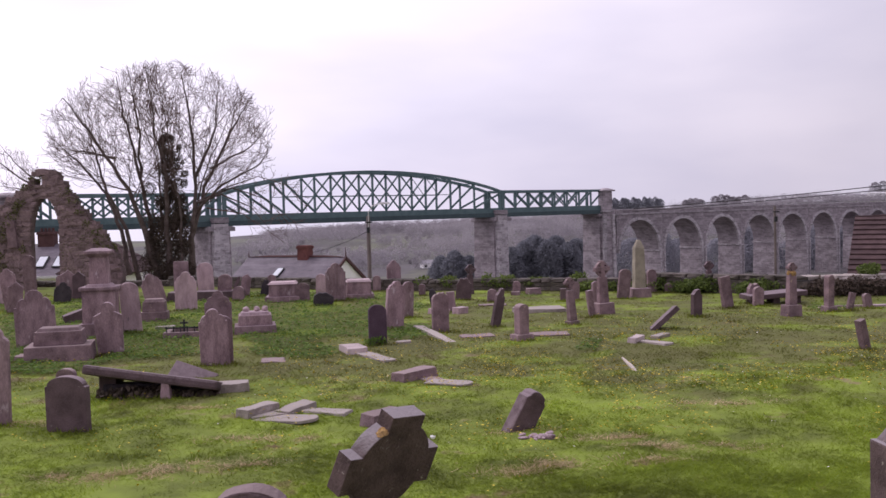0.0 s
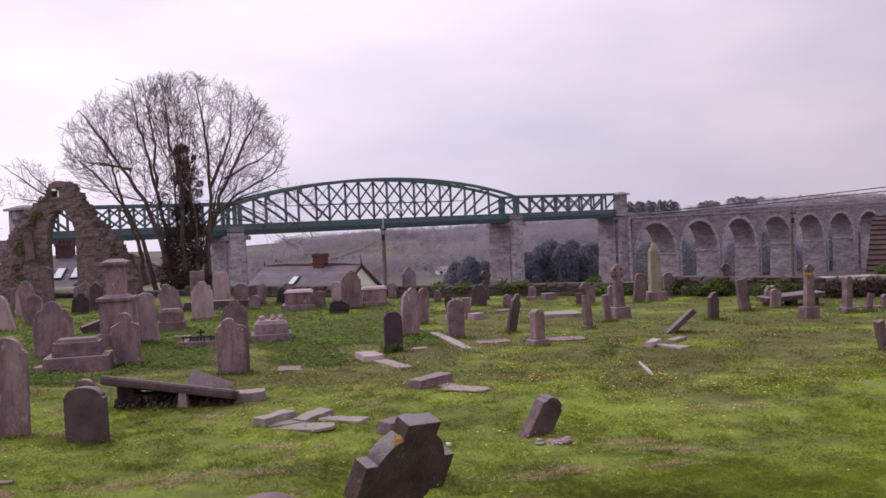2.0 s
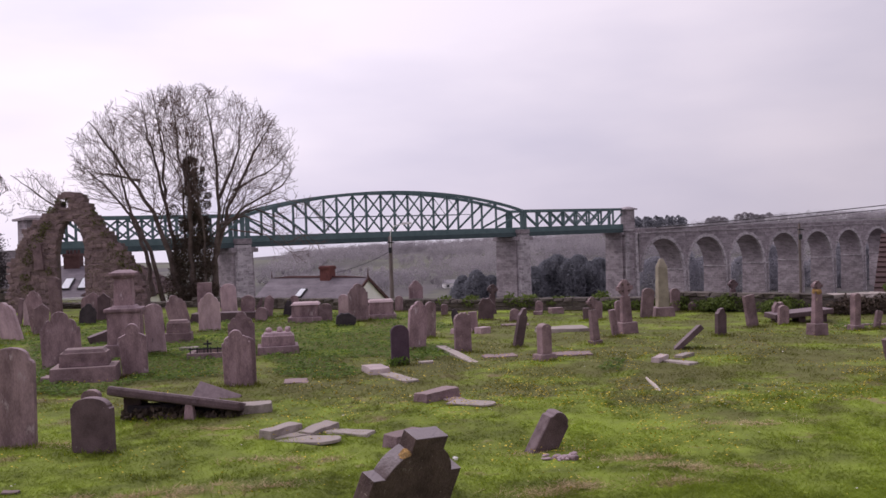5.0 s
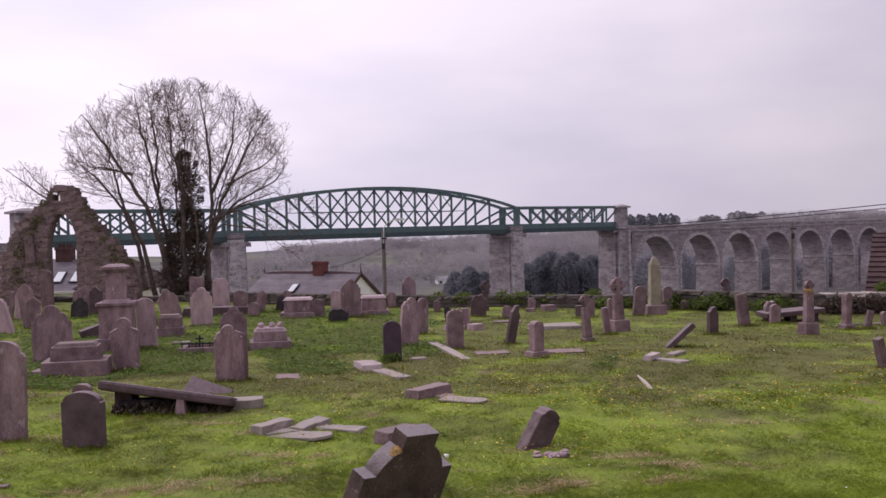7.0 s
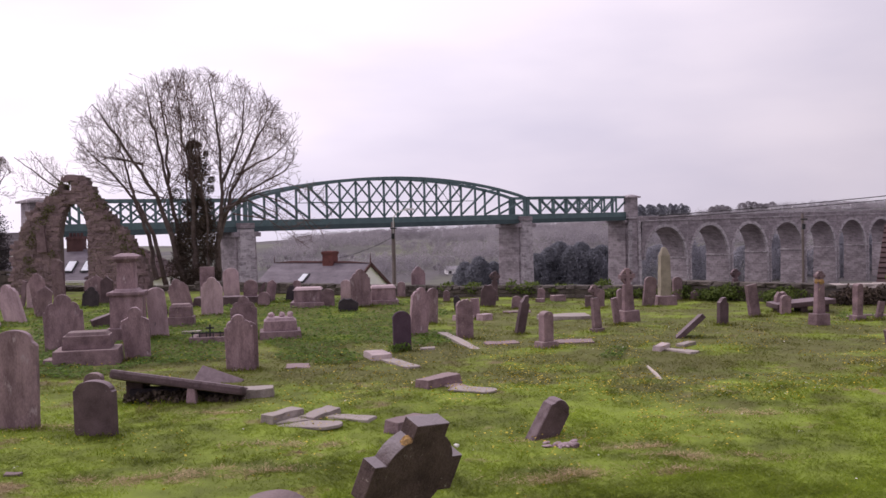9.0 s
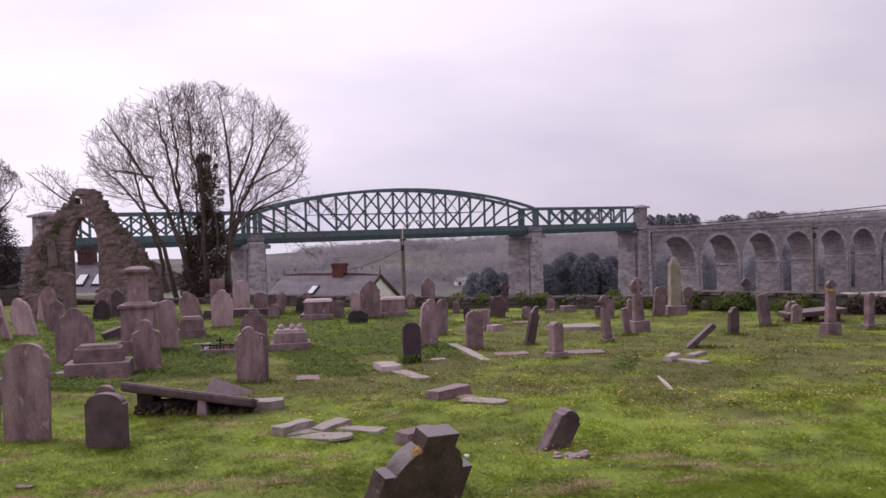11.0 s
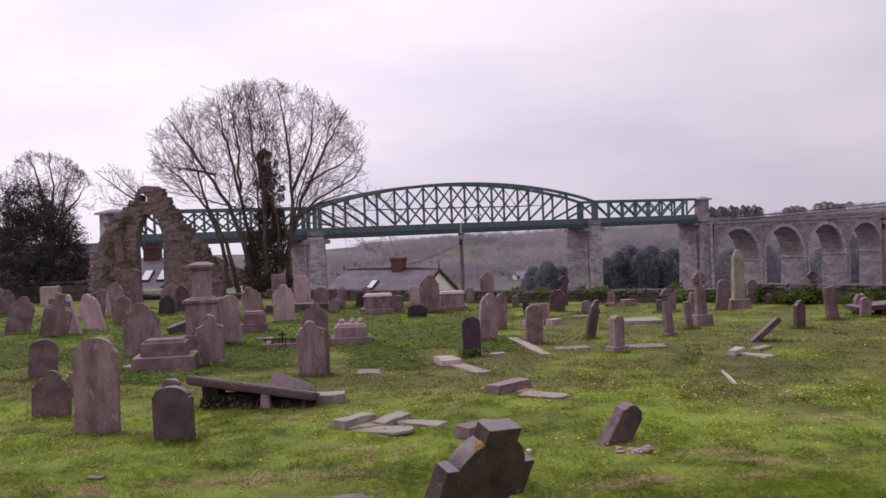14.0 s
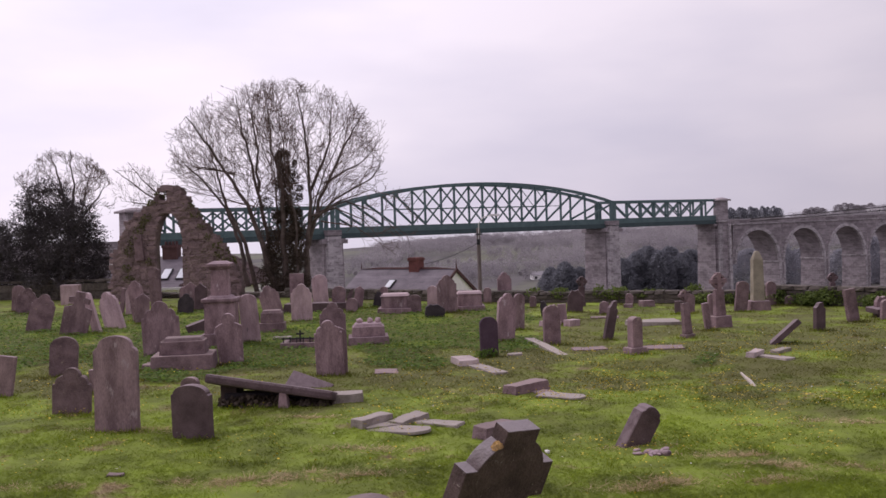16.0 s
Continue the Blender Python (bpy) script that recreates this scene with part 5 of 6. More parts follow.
def shrub(x, y, z, rx, ry, rz, n, mat, label, name="shrub", size=(0.06, 0.14), kind=""):
    r = np.random.default_rng(int(abs(x * 131 + y * 17) * 10) % 99991)
    p = blob_points(r, n, 0, 0, rz * 0.8, rx, ry, rz, shell=0.35)
    p = p[p[:, 2] > -0.05]
    ob = quads(name, p, r.uniform(*size, len(p)), mat, r)
    ob.matrix_world = pose(x, y, z)
    return tagged(ob, label, "shrub", "shrubs on the wall", kind)


for x, y, rx, rz, n in ((9.0, 32.4, 1.0, 0.4, 2200), (7.6, 33.4, 0.8, 0.34, 1500), (10.3, 31.2, 0.9, 0.36, 1900), (6.4, 34.0, 0.7, 0.28, 1000), (8.3, 32.6, 0.6, 0.3, 900), (5.2, 34.2, 0.6, 0.25, 800)):
    shrub(x, y - 0.5, 0.05, rx, 0.5, rz * 0.75, n, M_HEDGE, "bright green bramble mound against the boundary wall")
for x, y, rx, rz, n in ((2.2, 34.9, 0.7, 0.32, 800), (3.4, 34.7, 0.9, 0.25, 900), (4.9, 34.4, 0.45, 0.36, 700), (0.2, 35.6, 0.5, 0.3, 500), (-0.8, 36.1, 0.4, 0.3, 400), (1.6, 35.2, 0.35, 0.34, 400)):
    shrub(x, y, 0.1, rx * 0.8, 0.45, rz * 0.85, n, M_HEDGE, "rough green shrub growing on the boundary wall")
for x, rx, rz in ((13.6, 0.35, 0.24), (15.4, 0.5, 0.22), (17.0, 0.6, 0.3)):
    shrub(x, 30.3, 0.55, rx, 0.4, rz, 600, M_HEDGE, "small green shrub behind the boundary wall")
for x, rx in ((11.9, 0.7), (12.9, 1.0), (14.4, 1.1), (15.8, 1.0), (17.2, 1.1), (18.6, 1.0)):
    shrub(x, 29.55, -0.05, rx, 0.22, 0.36, 1100, M_IVY, "dark ivy hanging over the boundary wall", "ivy_curtain")

# weeds under the slab, in dark ivy leaves that also stand in for shade
shrub(-5.2, 15.85, -0.05, 0.65, 0.25, 0.13, 700, M_IVY, "ground plants added as dark shade fill under a collapsed tomb", "ground_ivy")
shrub(-4.2, 15.85, -0.05, 0.4, 0.2, 0.09, 400, M_IVY, "ground plants added as dark shade fill under a collapsed tomb", "ground_ivy")
shrub(-1.55, 21.2, -0.03, 0.28, 0.2, 0.14, 260, M_WEED, "green leafy tuft beside a pale block", "leafy_tuft", (0.04, 0.09))

# ---- houses ----


def roof_slope(parent, a, b, c, d, rows, mat, name="slate_course", thick=0.05):
    """Overlapping courses on the slope with ridge a-b and eave d-c."""
    a, b, c, d = (Vector(v) for v in (a, b, c, d))
    n = (b - a).cross(d - a).normalized()
    if n.z < 0:
        n = -n
    for i in range(rows):
        t0, t1 = i / rows, (i + 1) / rows + 0.01
        p = [a.lerp(d, t0), b.lerp(c, t0), b.lerp(c, t1), a.lerp(d, t1)]
        bm = bmesh.new()
        lift0, lift1 = n * 0.01, n * thick
        up = [bm.verts.new(q + l) for q, l in zip(p, (lift0, lift0, lift1, lift1))]
        dn = [bm.verts.new(q - n * 0.06) for q in p]
        bm.faces.new(up)
        bm.faces.new(dn[::-1])
        for k in range(4):
            bm.faces.new((up[k], dn[k], dn[(k + 1) % 4], up[(k + 1) % 4]))
        bmesh.ops.recalc_face_normals(bm, faces=bm.faces)
        part(name, bm, mat, parent)


def prism_wall(parent, x0, x1, half, z0, eave, ridge, mat, name="wall"):
    """House body with gables at both ends, ridge along x."""
    bm = bmesh.new()
    pr = [(-half, z0), (half, z0), (half, eave), (0, ridge), (-half, eave)]
    a = [bm.verts.new((x0, y, z)) for y, z in pr]
    b = [bm.verts.new((x1, y, z)) for y, z in pr]
    bm.faces.new(a)
    bm.faces.new(b[::-1])
    for i in range(5):
        bm.faces.new((a[i], a[(i + 1) % 5], b[(i + 1) % 5], b[i]))
    bmesh.ops.recalc_face_normals(bm, faces=bm.faces)
    return part(name, bm, mat, parent, "white rendered wall")


def skylight(parent, m, w, h):
    f = part("skylight", box(0, 0, 0.03, w, h, 0.07), M_IRON, parent, "roof window with a dark frame")
    f.matrix_local = m
    g = part("pane", box(0, 0, 0.075, w - 0.12, h - 0.14, 0.02), M_GLASS, f)
    return f


def chimney(parent, x, y, z0, z1, w, d, pots, label, mat=None):
    mat = mat or M_BRICK
    c = part("chimney", box(x, y, (z0 + z1) / 2, w, d, z1 - z0), mat, parent, label)
    part("chimney_band", box(x, y, z1 - 0.12, w + 0.1, d + 0.1, 0.16, bevel=0.01), mat, c)
    for k in range(pots):
        bm = bmesh.new()
        bmesh.ops.create_cone(bm, cap_ends=True, segments=10, radius1=0.11, radius2=0.085, depth=0.26, matrix=pose(x + (k - (pots - 1) / 2) * w / max(pots, 1) * 0.95, y, z1 + 0.1))
        part("chimney_pot", bm, mat, c)


def cottage():
    h = holder("cottage", pose(-5.87, 56.0, 0, 0, 0, -27), "slate-roofed cottage with a white gable and brick chimney", "house")
    R, E, half, x0 = 0.42, -1.35, 2.7, -7.0
    prism_wall(h, x0 + 0.1, 0.06, half - 0.1, -6.2, E - 0.1, R - 0.12, M_RENDER)
    for s in (-1, 1):
        roof_slope(h, (x0, 0, R), (0.1, 0, R), (0.1, s * half, E), (x0, s * half, E), 14, M_SLATE, thick=0.012)
        bm = bmesh.new()
        d = Vector((0, s * half, E - R))
        add_box(bm, 0.17, s * half / 2, (R + E) / 2 - 0.06, 0.07, d.length + 0.1, 0.17, turn=Matrix.Rotation(math.atan2(d.z * s, half), 3, 'X'))
        part("bargeboard", bm, M_WOOD, h, "dark red bargeboard")
    part("ridge_tile", box((x0 + 0.1) / 2, 0, R + 0.05, 0.1 - x0, 0.2, 0.1, top=0.6), M_WOOD, h)
    part("finial", box(0.15, 0, R + 0.3, 0.07, 0.07, 0.6, top=0.2), M_WOOD, h)
    part("finial", box(x0, 0, R + 0.2, 0.06, 0.06, 0.4, top=0.2), M_WOOD, h)
    win = part("window", box(0.08, -0.3, -1.2, 0.12, 0.75, 0.55), M_GUTTER, h, "white-framed gable window")
    part("pane", box(0.13, -0.3, -1.2, 0.06, 0.6, 0.4), M_GLASS, win)
    chimney(h, -2.75, 0, R - 0.4, 1.12, 0.72, 0.6, 0, "red brick chimney stack")
    t = math.degrees(math.atan2(R - E, half))
    skylight(h, pose(-3.75, -half * 0.52, R + (E - R) * 0.52 + 0.05, t, 0, 0), 0.5, 0.85)


cottage()


def hipped_house(name, x0, x1, y, ridge, eave, half, hip, mat, rows, label, turn=0.0, wall=True):
    h = holder(name, pose(0, y, 0, 0, 0, turn), label, "house")
    roof_slope(h, (x0 + hip, 0, ridge), (x1 - hip, 0, ridge), (x1, -half, eave), (x0, -half, eave), rows, mat, "roof_course", 0.014)
    roof_slope(h, (x0 + hip, 0, ridge), (x1 - hip, 0, ridge), (x1, half, eave), (x0, half, eave), 3, mat, "roof_course")
    roof_slope(h, (x0 + hip, 0, ridge), (x0 + hip, 0.01, ridge), (x0, half, eave), (x0, -half, eave), 6, mat, "roof_course")
    roof_slope(h, (x1 - hip, 0, ridge), (x1 - hip, 0.01, ridge), (x1, half, eave), (x1, -half, eave), 6, mat, "roof_course")
    part("wall", box((x0 + x1) / 2, 0, eave - 3.1, x1 - x0 - 0.5, half * 2 - 0.5, 6.0), M_RENDER, h)
    return h


h = hipped_house("slate_house", -31.6, -19.8, 62.0, 1.45, -0.45, 3.0, 2.4, M_SLATE, 14, "slate-roofed house with roof windows and a brick chimney")
part("gutter", box(-25.7, -3.05, -0.5, 11.7, 0.14, 0.14), M_GUTTER, h, "white gutter")
verts, faces = [], []
tube_arrays([Vector((-31.65, -3.05, -0.4)), Vector((-29.2, 0.0, 1.5))], [0.14, 0.14], 6, verts, faces)
from_lists("hip_flashing", verts, faces, M_GUTTER, h, "white flashing along the roof hip", smooth=False)
chimney(h, -25.8, 0.1, 0.6, 2.3, 1.05, 0.7, 4, "soot-dark red brick chimney with pots", M_SOOTY)
t2 = math.degrees(math.atan2(1.9, 3.0))
for x in (-25.45, -24.35):
    skylight(h, pose(x, -3.0 * 0.6, 1.45 - 1.9 * 0.6 + 0.06, t2, 0, 0), 0.62, 1.2)
hipped_house("brown_roofed_house", -22.9, -18.0, 58.5, 1.55, -0.15, 2.4, 2.2, M_TILE, 10, "low house with a brown tiled hipped roof")
h = holder("tiled_house", pose(20.65, 47.5, 0, 0, 0, -28.8), "house with a steep dark brown tiled roof", "house")
roof_slope(h, (0, 0, 2.2), (15, 0, 2.2), (15, -5.7, -1.6), (0, -5.7, -1.6), 17, M_TILE, "tile_course", 0.1)
roof_slope(h, (0, 0, 2.2), (15, 0, 2.2), (15, 5.7, -1.6), (0, 5.7, -1.6), 6, M_TILE, "tile_course", 0.1)
prism_wall(h, 0.3, 14.8, 5.4, -7.0, -1.65, 2.0, M_RENDER)
part("ridge_tile", box(7.5, 0, 2.25, 15, 0.3, 0.14, top=0.6), M_TILE, h)

# ---- poles and wires ----


def pole(x, y, top, label, light=False, thin=1.0):
    ob = holder("utility_pole", pose(x, y, -7.0), label, "pole", "utility poles")
    bm = bmesh.new()
    bmesh.ops.create_cone(bm, cap_ends=True, segments=12, radius1=0.17 * thin, radius2=0.13 * thin, depth=top + 7, matrix=pose(0, 0, (top + 7) / 2))
    part("shaft", bm, M_POLE, ob, smooth=False)
    part("junction_box", box(0, -0.2, top + 7 - 1.0, 0.22, 0.2, 0.4, bevel=0.02), M_IRON, ob)
    part("bracket", box(0.05, -0.16, top + 7 - 0.45, 0.5, 0.08, 0.1), M_IRON, ob)
    if light:
        verts, faces = [], []
        zt = top + 7
        tube_arrays([Vector((0, -0.1, zt - 1.2)), Vector((0.05, -0.2, zt + 0.3)), Vector((0.4, -0.4, zt + 0.75)), Vector((0.9, -0.6, zt + 0.85))], [0.035] * 4, 6, verts, faces)
        from_lists("lamp_arm", verts, faces, M_GUTTER, ob, "thin grey lamp arm")
        part("lamp_head", box(1.25, -0.7, zt + 0.88, 0.8, 0.3, 0.16, top=0.8, bevel=0.03), M_GUTTER, ob, "grey street lamp head")
    return ob


def wire(a, b, sag, r=0.02):
    verts, faces = [], []
    a, b = Vector(a), Vector(b)
    pts = [a.lerp(b, i / 14) - Vector((0, 0, sag * 4 * (i / 14) * (1 - i / 14))) for i in range(15)]
    tube_arrays(pts, [r] * 15, 4, verts, faces)
    ob = from_lists("overhead_wire", verts, faces, M_WIRE)
    tagged(ob, "thin dark overhead cable", "cable", "overhead cables")


pole(-5.3, 68.0, 2.75, "weathered wooden utility pole with a street lamp", True)
pole(25.2, 72.0, 2.7, "grey weathered utility pole with a dark box", thin=0.7)
wire((-5.3, 68.0, 1.7), (-9.5, 60.0, 0.4), 0.3)
wire((14.5, 72.0, 2.75), (39.0, 72.0, 4.5), 0.12, 0.035)
wire((14.5, 72.4, 2.55), (39.0, 72.4, 4.15), 0.12, 0.03)

# ---- trees ----


class Limbs:
    """Collects tapered tubes: thick wood in one mesh, thin twigs in another."""

    def __init__(self):
        self.thick, self.thin = ([], []), ([], [])

    def tube(self, pts, radii):
        big = radii[0] > 0.05
        v, f = self.thick if big else self.thin
        tube_arrays(pts, radii, 8 if radii[0] > 0.12 else 5 if big else 3, v, f)


def inside(p, env):
    c, r = env[:2]
    k = env[2] if len(env) > 2 else 2.0
    q = Vector([(p[i] - c[i]) / r[i] for i in range(3)])
    lump = 0.1 * noise.noise(q.normalized() * 2.2 + Vector((c[0], c[2], 0))) + 0.12 * noise.noise(Vector(p) * 1.7) + 0.12 * noise.noise(Vector(p) * 5.0)
    return (abs(q.x) ** k + abs(q.y) ** k + abs(q.z) ** k) ** (1 / k) < 0.98 + lump


def twigs(limbs, p, d, r, length, level, rnd, env, kids):
    """One branch and the branches that fork from it, within the outline of the crown."""
    n = 4 if level < 3 else 3
    pts, radii, dirs = [p.copy()], [r], [d.copy()]
    for i in range(n):
        wob = Vector((rnd.gauss(0, 1), rnd.gauss(0, 1), rnd.gauss(0, 1))) * 0.23
        out = (p - Vector(env[0])) * 0.02
        d = (d + wob + Vector((0, 0, 0.05)) + out * 0.6).normalized()
        p = p + d * length / n
        if not inside(p, env):
            if i == 0:
                return
            break
        pts.append(p.copy())
        dirs.append(d.copy())
        radii.append(max(r * (1 - 0.6 * (i + 1) / n), 0.007))
    if len(pts) < 2:
        return
    limbs.tube(pts, radii)
    if level >= len(kids):
        return
    for _ in range(kids[level]):
        k = rnd.randint(1, len(pts) - 1)
        side = Vector((rnd.gauss(0, 1), rnd.gauss(0, 1), rnd.gauss(0.25, 0.8))).normalized()
        nd = (dirs[k] * 0.95 + side * 0.68).normalized()
        twigs(limbs, pts[k], nd, max(radii[k] * 0.62, 0.008), length * rnd.uniform(0.55, 0.85), level + 1, rnd, env, kids)


def stem_tree(tree, stems, env, seed, first, kids, depth=1.6):
    """Stems are polylines of (x, z) with a foot radius; side branches fill the crown."""
    rnd = random.Random(seed)
    limbs = Limbs()
    for r0, line in stems:
        yy = rnd.uniform(-1, 1) * depth
        pts = []
        for i in range(len(line) - 1):
            (xa, za), (xb, zb) = line[i], line[i + 1]
            for k in range(5):
                t = k / 5
                f = (i + t) / (len(line) - 1)
                wob = Vector((rnd.gauss(0, 1), rnd.gauss(0, 1), 0)) * 0.03
                pts.append(Vector((xa + (xb - xa) * t, yy * f, za + (zb - za) * t)) + wob)
        pts.append(Vector((line[-1][0], yy, line[-1][1])))
        n = len(pts)
        radii = [max(r0 * 1.08 * (1 - 0.88 * (i / (n - 1)) ** 0.75), 0.014) for i in range(n)]
        limbs.tube(pts, radii)
        for i in range(2, n):
            if not inside(pts[i], env):
                continue
            d = (pts[i] - pts[i - 1]).normalized()
            for _ in range(first + (2 if i == n - 1 else 0)):
                side = Vector((rnd.gauss(0, 1), rnd.gauss(0, 1), rnd.gauss(0.35, 0.6))).normalized()
                twigs(limbs, pts[i], (d * 0.85 + side * 0.75).normalized(), max(radii[i] * 0.32, 0.011), rnd.uniform(1.4, 2.7) * env[1][0] / 5.6, 0, rnd, env, kids)
    from_lists("trunk", limbs.thick[0], limbs.thick[1], M_BARK, tree, "grey-brown bark trunk and limbs")
    from_lists("crown", limbs.thin[0], limbs.thin[1], M_TWIG, tree, "bare branching twigs")


def big_tree():
    tree = holder("ash_tree", pose(-12.65, 43.9, -0.2), "large leafless multi-stemmed tree with an ivy-covered trunk", "tree")
    stems = [
        (0.20, ((0.0, 0.0), (0.05, 2.5), (0.1, 5.0), (0.1, 6.9))),
        (0.17, ((-0.4, 0.1), (-1.0, 2.7), (-1.5, 4.5), (-3.1, 7.2), (-4.0, 8.6))),
        (0.12, ((-1.4, 0.2), (-1.9, 2.7), (-2.5, 4.2), (-3.9, 5.9), (-5.0, 7.0))),
        (0.14, ((-0.5, 0.1), (-0.85, 2.7), (-1.3, 5.3), (-2.0, 8.0), (-2.3, 9.8))),
        (0.15, ((0.9, 0.1), (1.15, 2.7), (1.35, 4.6), (1.2, 7.9), (0.9, 9.8))),
        (0.12, ((1.0, 2.0), (1.7, 4.6), (3.1, 7.4), (3.8, 8.6))),
        (0.08, ((1.2, 3.4), (2.6, 4.6), (4.5, 5.5), (5.0, 6.3))),
        (0.06, ((1.2, 3.8), (2.6, 4.2), (4.0, 3.6), (4.9, 2.6))),
        (0.045, ((-1.4, 4.4), (-3.1, 4.9), (-4.4, 5.2), (-5.5, 5.5))),
        (0.09, ((0.05, 5.0), (-0.3, 7.0), (-0.4, 9.9))),
        (0.09, ((1.3, 5.0), (2.2, 7.4), (2.3, 9.6))),
        (0.08, ((-1.2, 5.0), (-1.0, 7.5), (-1.2, 10.0))),
        (0.07, ((-2.4, 6.0), (-4.0, 6.4), (-5.4, 6.0))),
        (0.06, ((2.0, 5.4), (3.9, 6.3), (4.9, 7.4))),
        (0.13, ((-1.9, 0.6), (-2.2, 2.2), (-3.0, 4.4), (-3.6, 6.4), (-4.2, 8.2))),
        (0.09, ((0.5, 0.3), (0.75, 3.0), (0.55, 5.6), (0.3, 8.6))),
        (0.07, ((-0.3, 3.0), (-0.45, 5.6), (-1.5, 8.4))),
        (0.08, ((1.1, 0.4), (1.0, 3.0), (1.9, 6.0), (3.0, 8.4))),
        (0.06, ((-0.2, 0.3), (0.4, 2.0), (1.0, 3.4), (1.6, 3.9))),
    ]
    stem_tree(tree, stems, ((-0.1, 0, 6.9), (5.25, 4.0, 3.3), 2.2), 3, 1, (4, 3, 2))
    # drooping lower branches over the cottage roof
    droop = [
        (0.05, ((1.6, 4.0), (3.0, 4.5), (4.6, 3.9), (5.5, 2.8))),
        (0.04, ((1.8, 3.6), (3.4, 3.3), (4.5, 2.5), (5.2, 1.9))),
        (0.04, ((2.4, 4.4), (4.2, 5.0), (5.4, 4.6), (6.0, 3.9))),
    ]
    stem_tree(tree, droop, ((4.2, 0, 3.7), (2.3, 1.8, 1.9)), 17, 1, (3, 2))
    rng = np.random.default_rng(8)
    pts = []
    for k in range(95):
        z = rng.uniform(0, 1) ** 1.3 * 7.0
        r = (1.08 - 0.085 * z) * rng.uniform(0.45, 0.9)
        spread_x = 0.62 - 0.06 * z
        pts.append(blob_points(rng, int(640 * r), 0.05 + z * 0.012 + rng.normal() * spread_x, rng.normal() * 0.15, z, r * 0.55, r * 0.55, r * 0.6, lumps=3.0))
    for x, z, r in ((0.5, 0.9, 0.6), (0.5, 2.2, 0.6), (0.3, 3.4, 0.55), (-0.3, 1.6, 0.6), (-0.35, 2.8, 0.5), (-0.75, 1.6, 0.4), (-0.8, 0.7, 0.5), (0.85, 0.8, 0.4), (0.85, 1.9, 0.4), (0.65, 3.2, 0.35), (-0.75, 2.4, 0.3), (0.6, 3.9, 0.3), (-0.6, 0.2, 0.6), (0.3, 0.3, 0.7), (0.1, 6.6, 0.36), (0.1, 5.9, 0.36), (0.08, 5.2, 0.36), (0.08, 4.6, 0.38)):
        pts.append(blob_points(rng, 640, x, -0.1, z, r * 0.9, r * 0.9, r * 1.3, lumps=3.0))
    pts = np.concatenate(pts)
    quads("ivy", pts, rng.uniform(0.05, 0.1, len(pts)), M_IVY, rng, tree, "dark green ivy")


def yew_tree(x, y, z, blobs, seed, label):
    tree = holder("yew_tree", pose(x, y, z), label, "tree")
    rng = np.random.default_rng(seed)
    verts, faces = [], []
    for dx in (-0.5, 0.1, 0.6):
        tube_arrays([Vector((dx * 0.5, 0, 0)), Vector((dx, 0.1, 1.5)), Vector((dx * 2, 0, 3.2))], [0.2, 0.16, 0.08], 7, verts, faces)
    from_lists("trunk", verts, faces, M_BARK, tree)
    pts = []
    for bx, by, bz, rx, rz, n in blobs:
        # sprays set in tufts leave gaps between them
        tufts = blob_points(rng, n // 19, bx, by, bz, rx, rx * 0.9, rz, shell=0.45)
        for t in tufts:
            pts.append(t + rng.normal(size=(28, 3)) * np.array((0.15, 0.15, 0.12)))
    pts = np.concatenate(pts)
    quads("crown", pts, rng.uniform(0.07, 0.15, len(pts)), M_YEW, rng, tree, "dense dark evergreen foliage", aspect=0.4)


big_tree()
yew_tree(-24.75, 44.9, -0.45, ((0, 0, 3.0, 2.3, 1.7, 9000), (-1.4, 0, 2.7, 1.8, 1.6, 6000), (1.4, 0, 2.5, 1.35, 1.6, 5600), (-0.2, 0, 5.1, 1.45, 1.3, 5200), (1.0, 0, 4.4, 1.15, 1.0, 3600), (-0.9, 0, 4.2, 1.1, 1.0, 3000), (0.3, 0, 1.4, 2.4, 0.8, 4000), (2.3, 0, 1.9, 0.65, 0.8, 1400)), 31, "dense dark evergreen yew behind the graveyard wall")
yew_tree(-28.9, 45.3, -0.6, ((0, 0, 2.4, 1.7, 2.0, 7000), (0.9, 0, 3.8, 0.8, 0.9, 1900), (-1.2, 0, 3.2, 1.4, 1.6, 4000), (0.5, 0, 1.3, 1.7, 0.9, 3000)), 32, "low dark evergreen yew behind the graveyard wall")
tree = holder("bare_tree", pose(-25.6, 48.0, -0.7), "leafless tree rising behind a dark yew", "tree", "bare trees behind the wall")
stem_tree(tree, [(0.16, ((0, 0), (0.1, 4.0), (-0.3, 6.5), (-0.9, 8.2))), (0.1, ((0.1, 3.0), (1.0, 5.4), (1.7, 7.0))), (0.1, ((0.1, 3.5), (0.6, 6.5), (0.7, 8.3))), (0.08, ((0.1, 4.0), (1.6, 5.8), (2.0, 6.6))), (0.08, ((0.0, 4.0), (-1.8, 6.0), (-2.4, 7.0)))], ((-0.15, 0, 6.2), (2.75, 2.4, 2.2)), 12, 1, (4, 4, 2))
tree = holder("bare_tree", pose(-26.3, 58.0, -4.6), "slender leafless tree behind the ruined gable", "tree", "bare trees behind the wall")
stem_tree(tree, [(0.13, ((4.2, -1.6), (3.6, 6.0), (2.9, 8.8), (0.6, 10.6), (-0.9, 11.8))), (0.07, ((2.9, 8.8), (0.4, 9.6), (-1.6, 9.9))), (0.07, ((2.2, 9.4), (0.6, 11.0), (-0.4, 12.3))), (0.06, ((3.0, 8.6), (2.4, 10.0), (1.6, 11.2)))], ((0.2, 0, 9.8), (2.7, 2.0, 2.4)), 14, 1, (4, 3, 1))

# ---- far valley ----


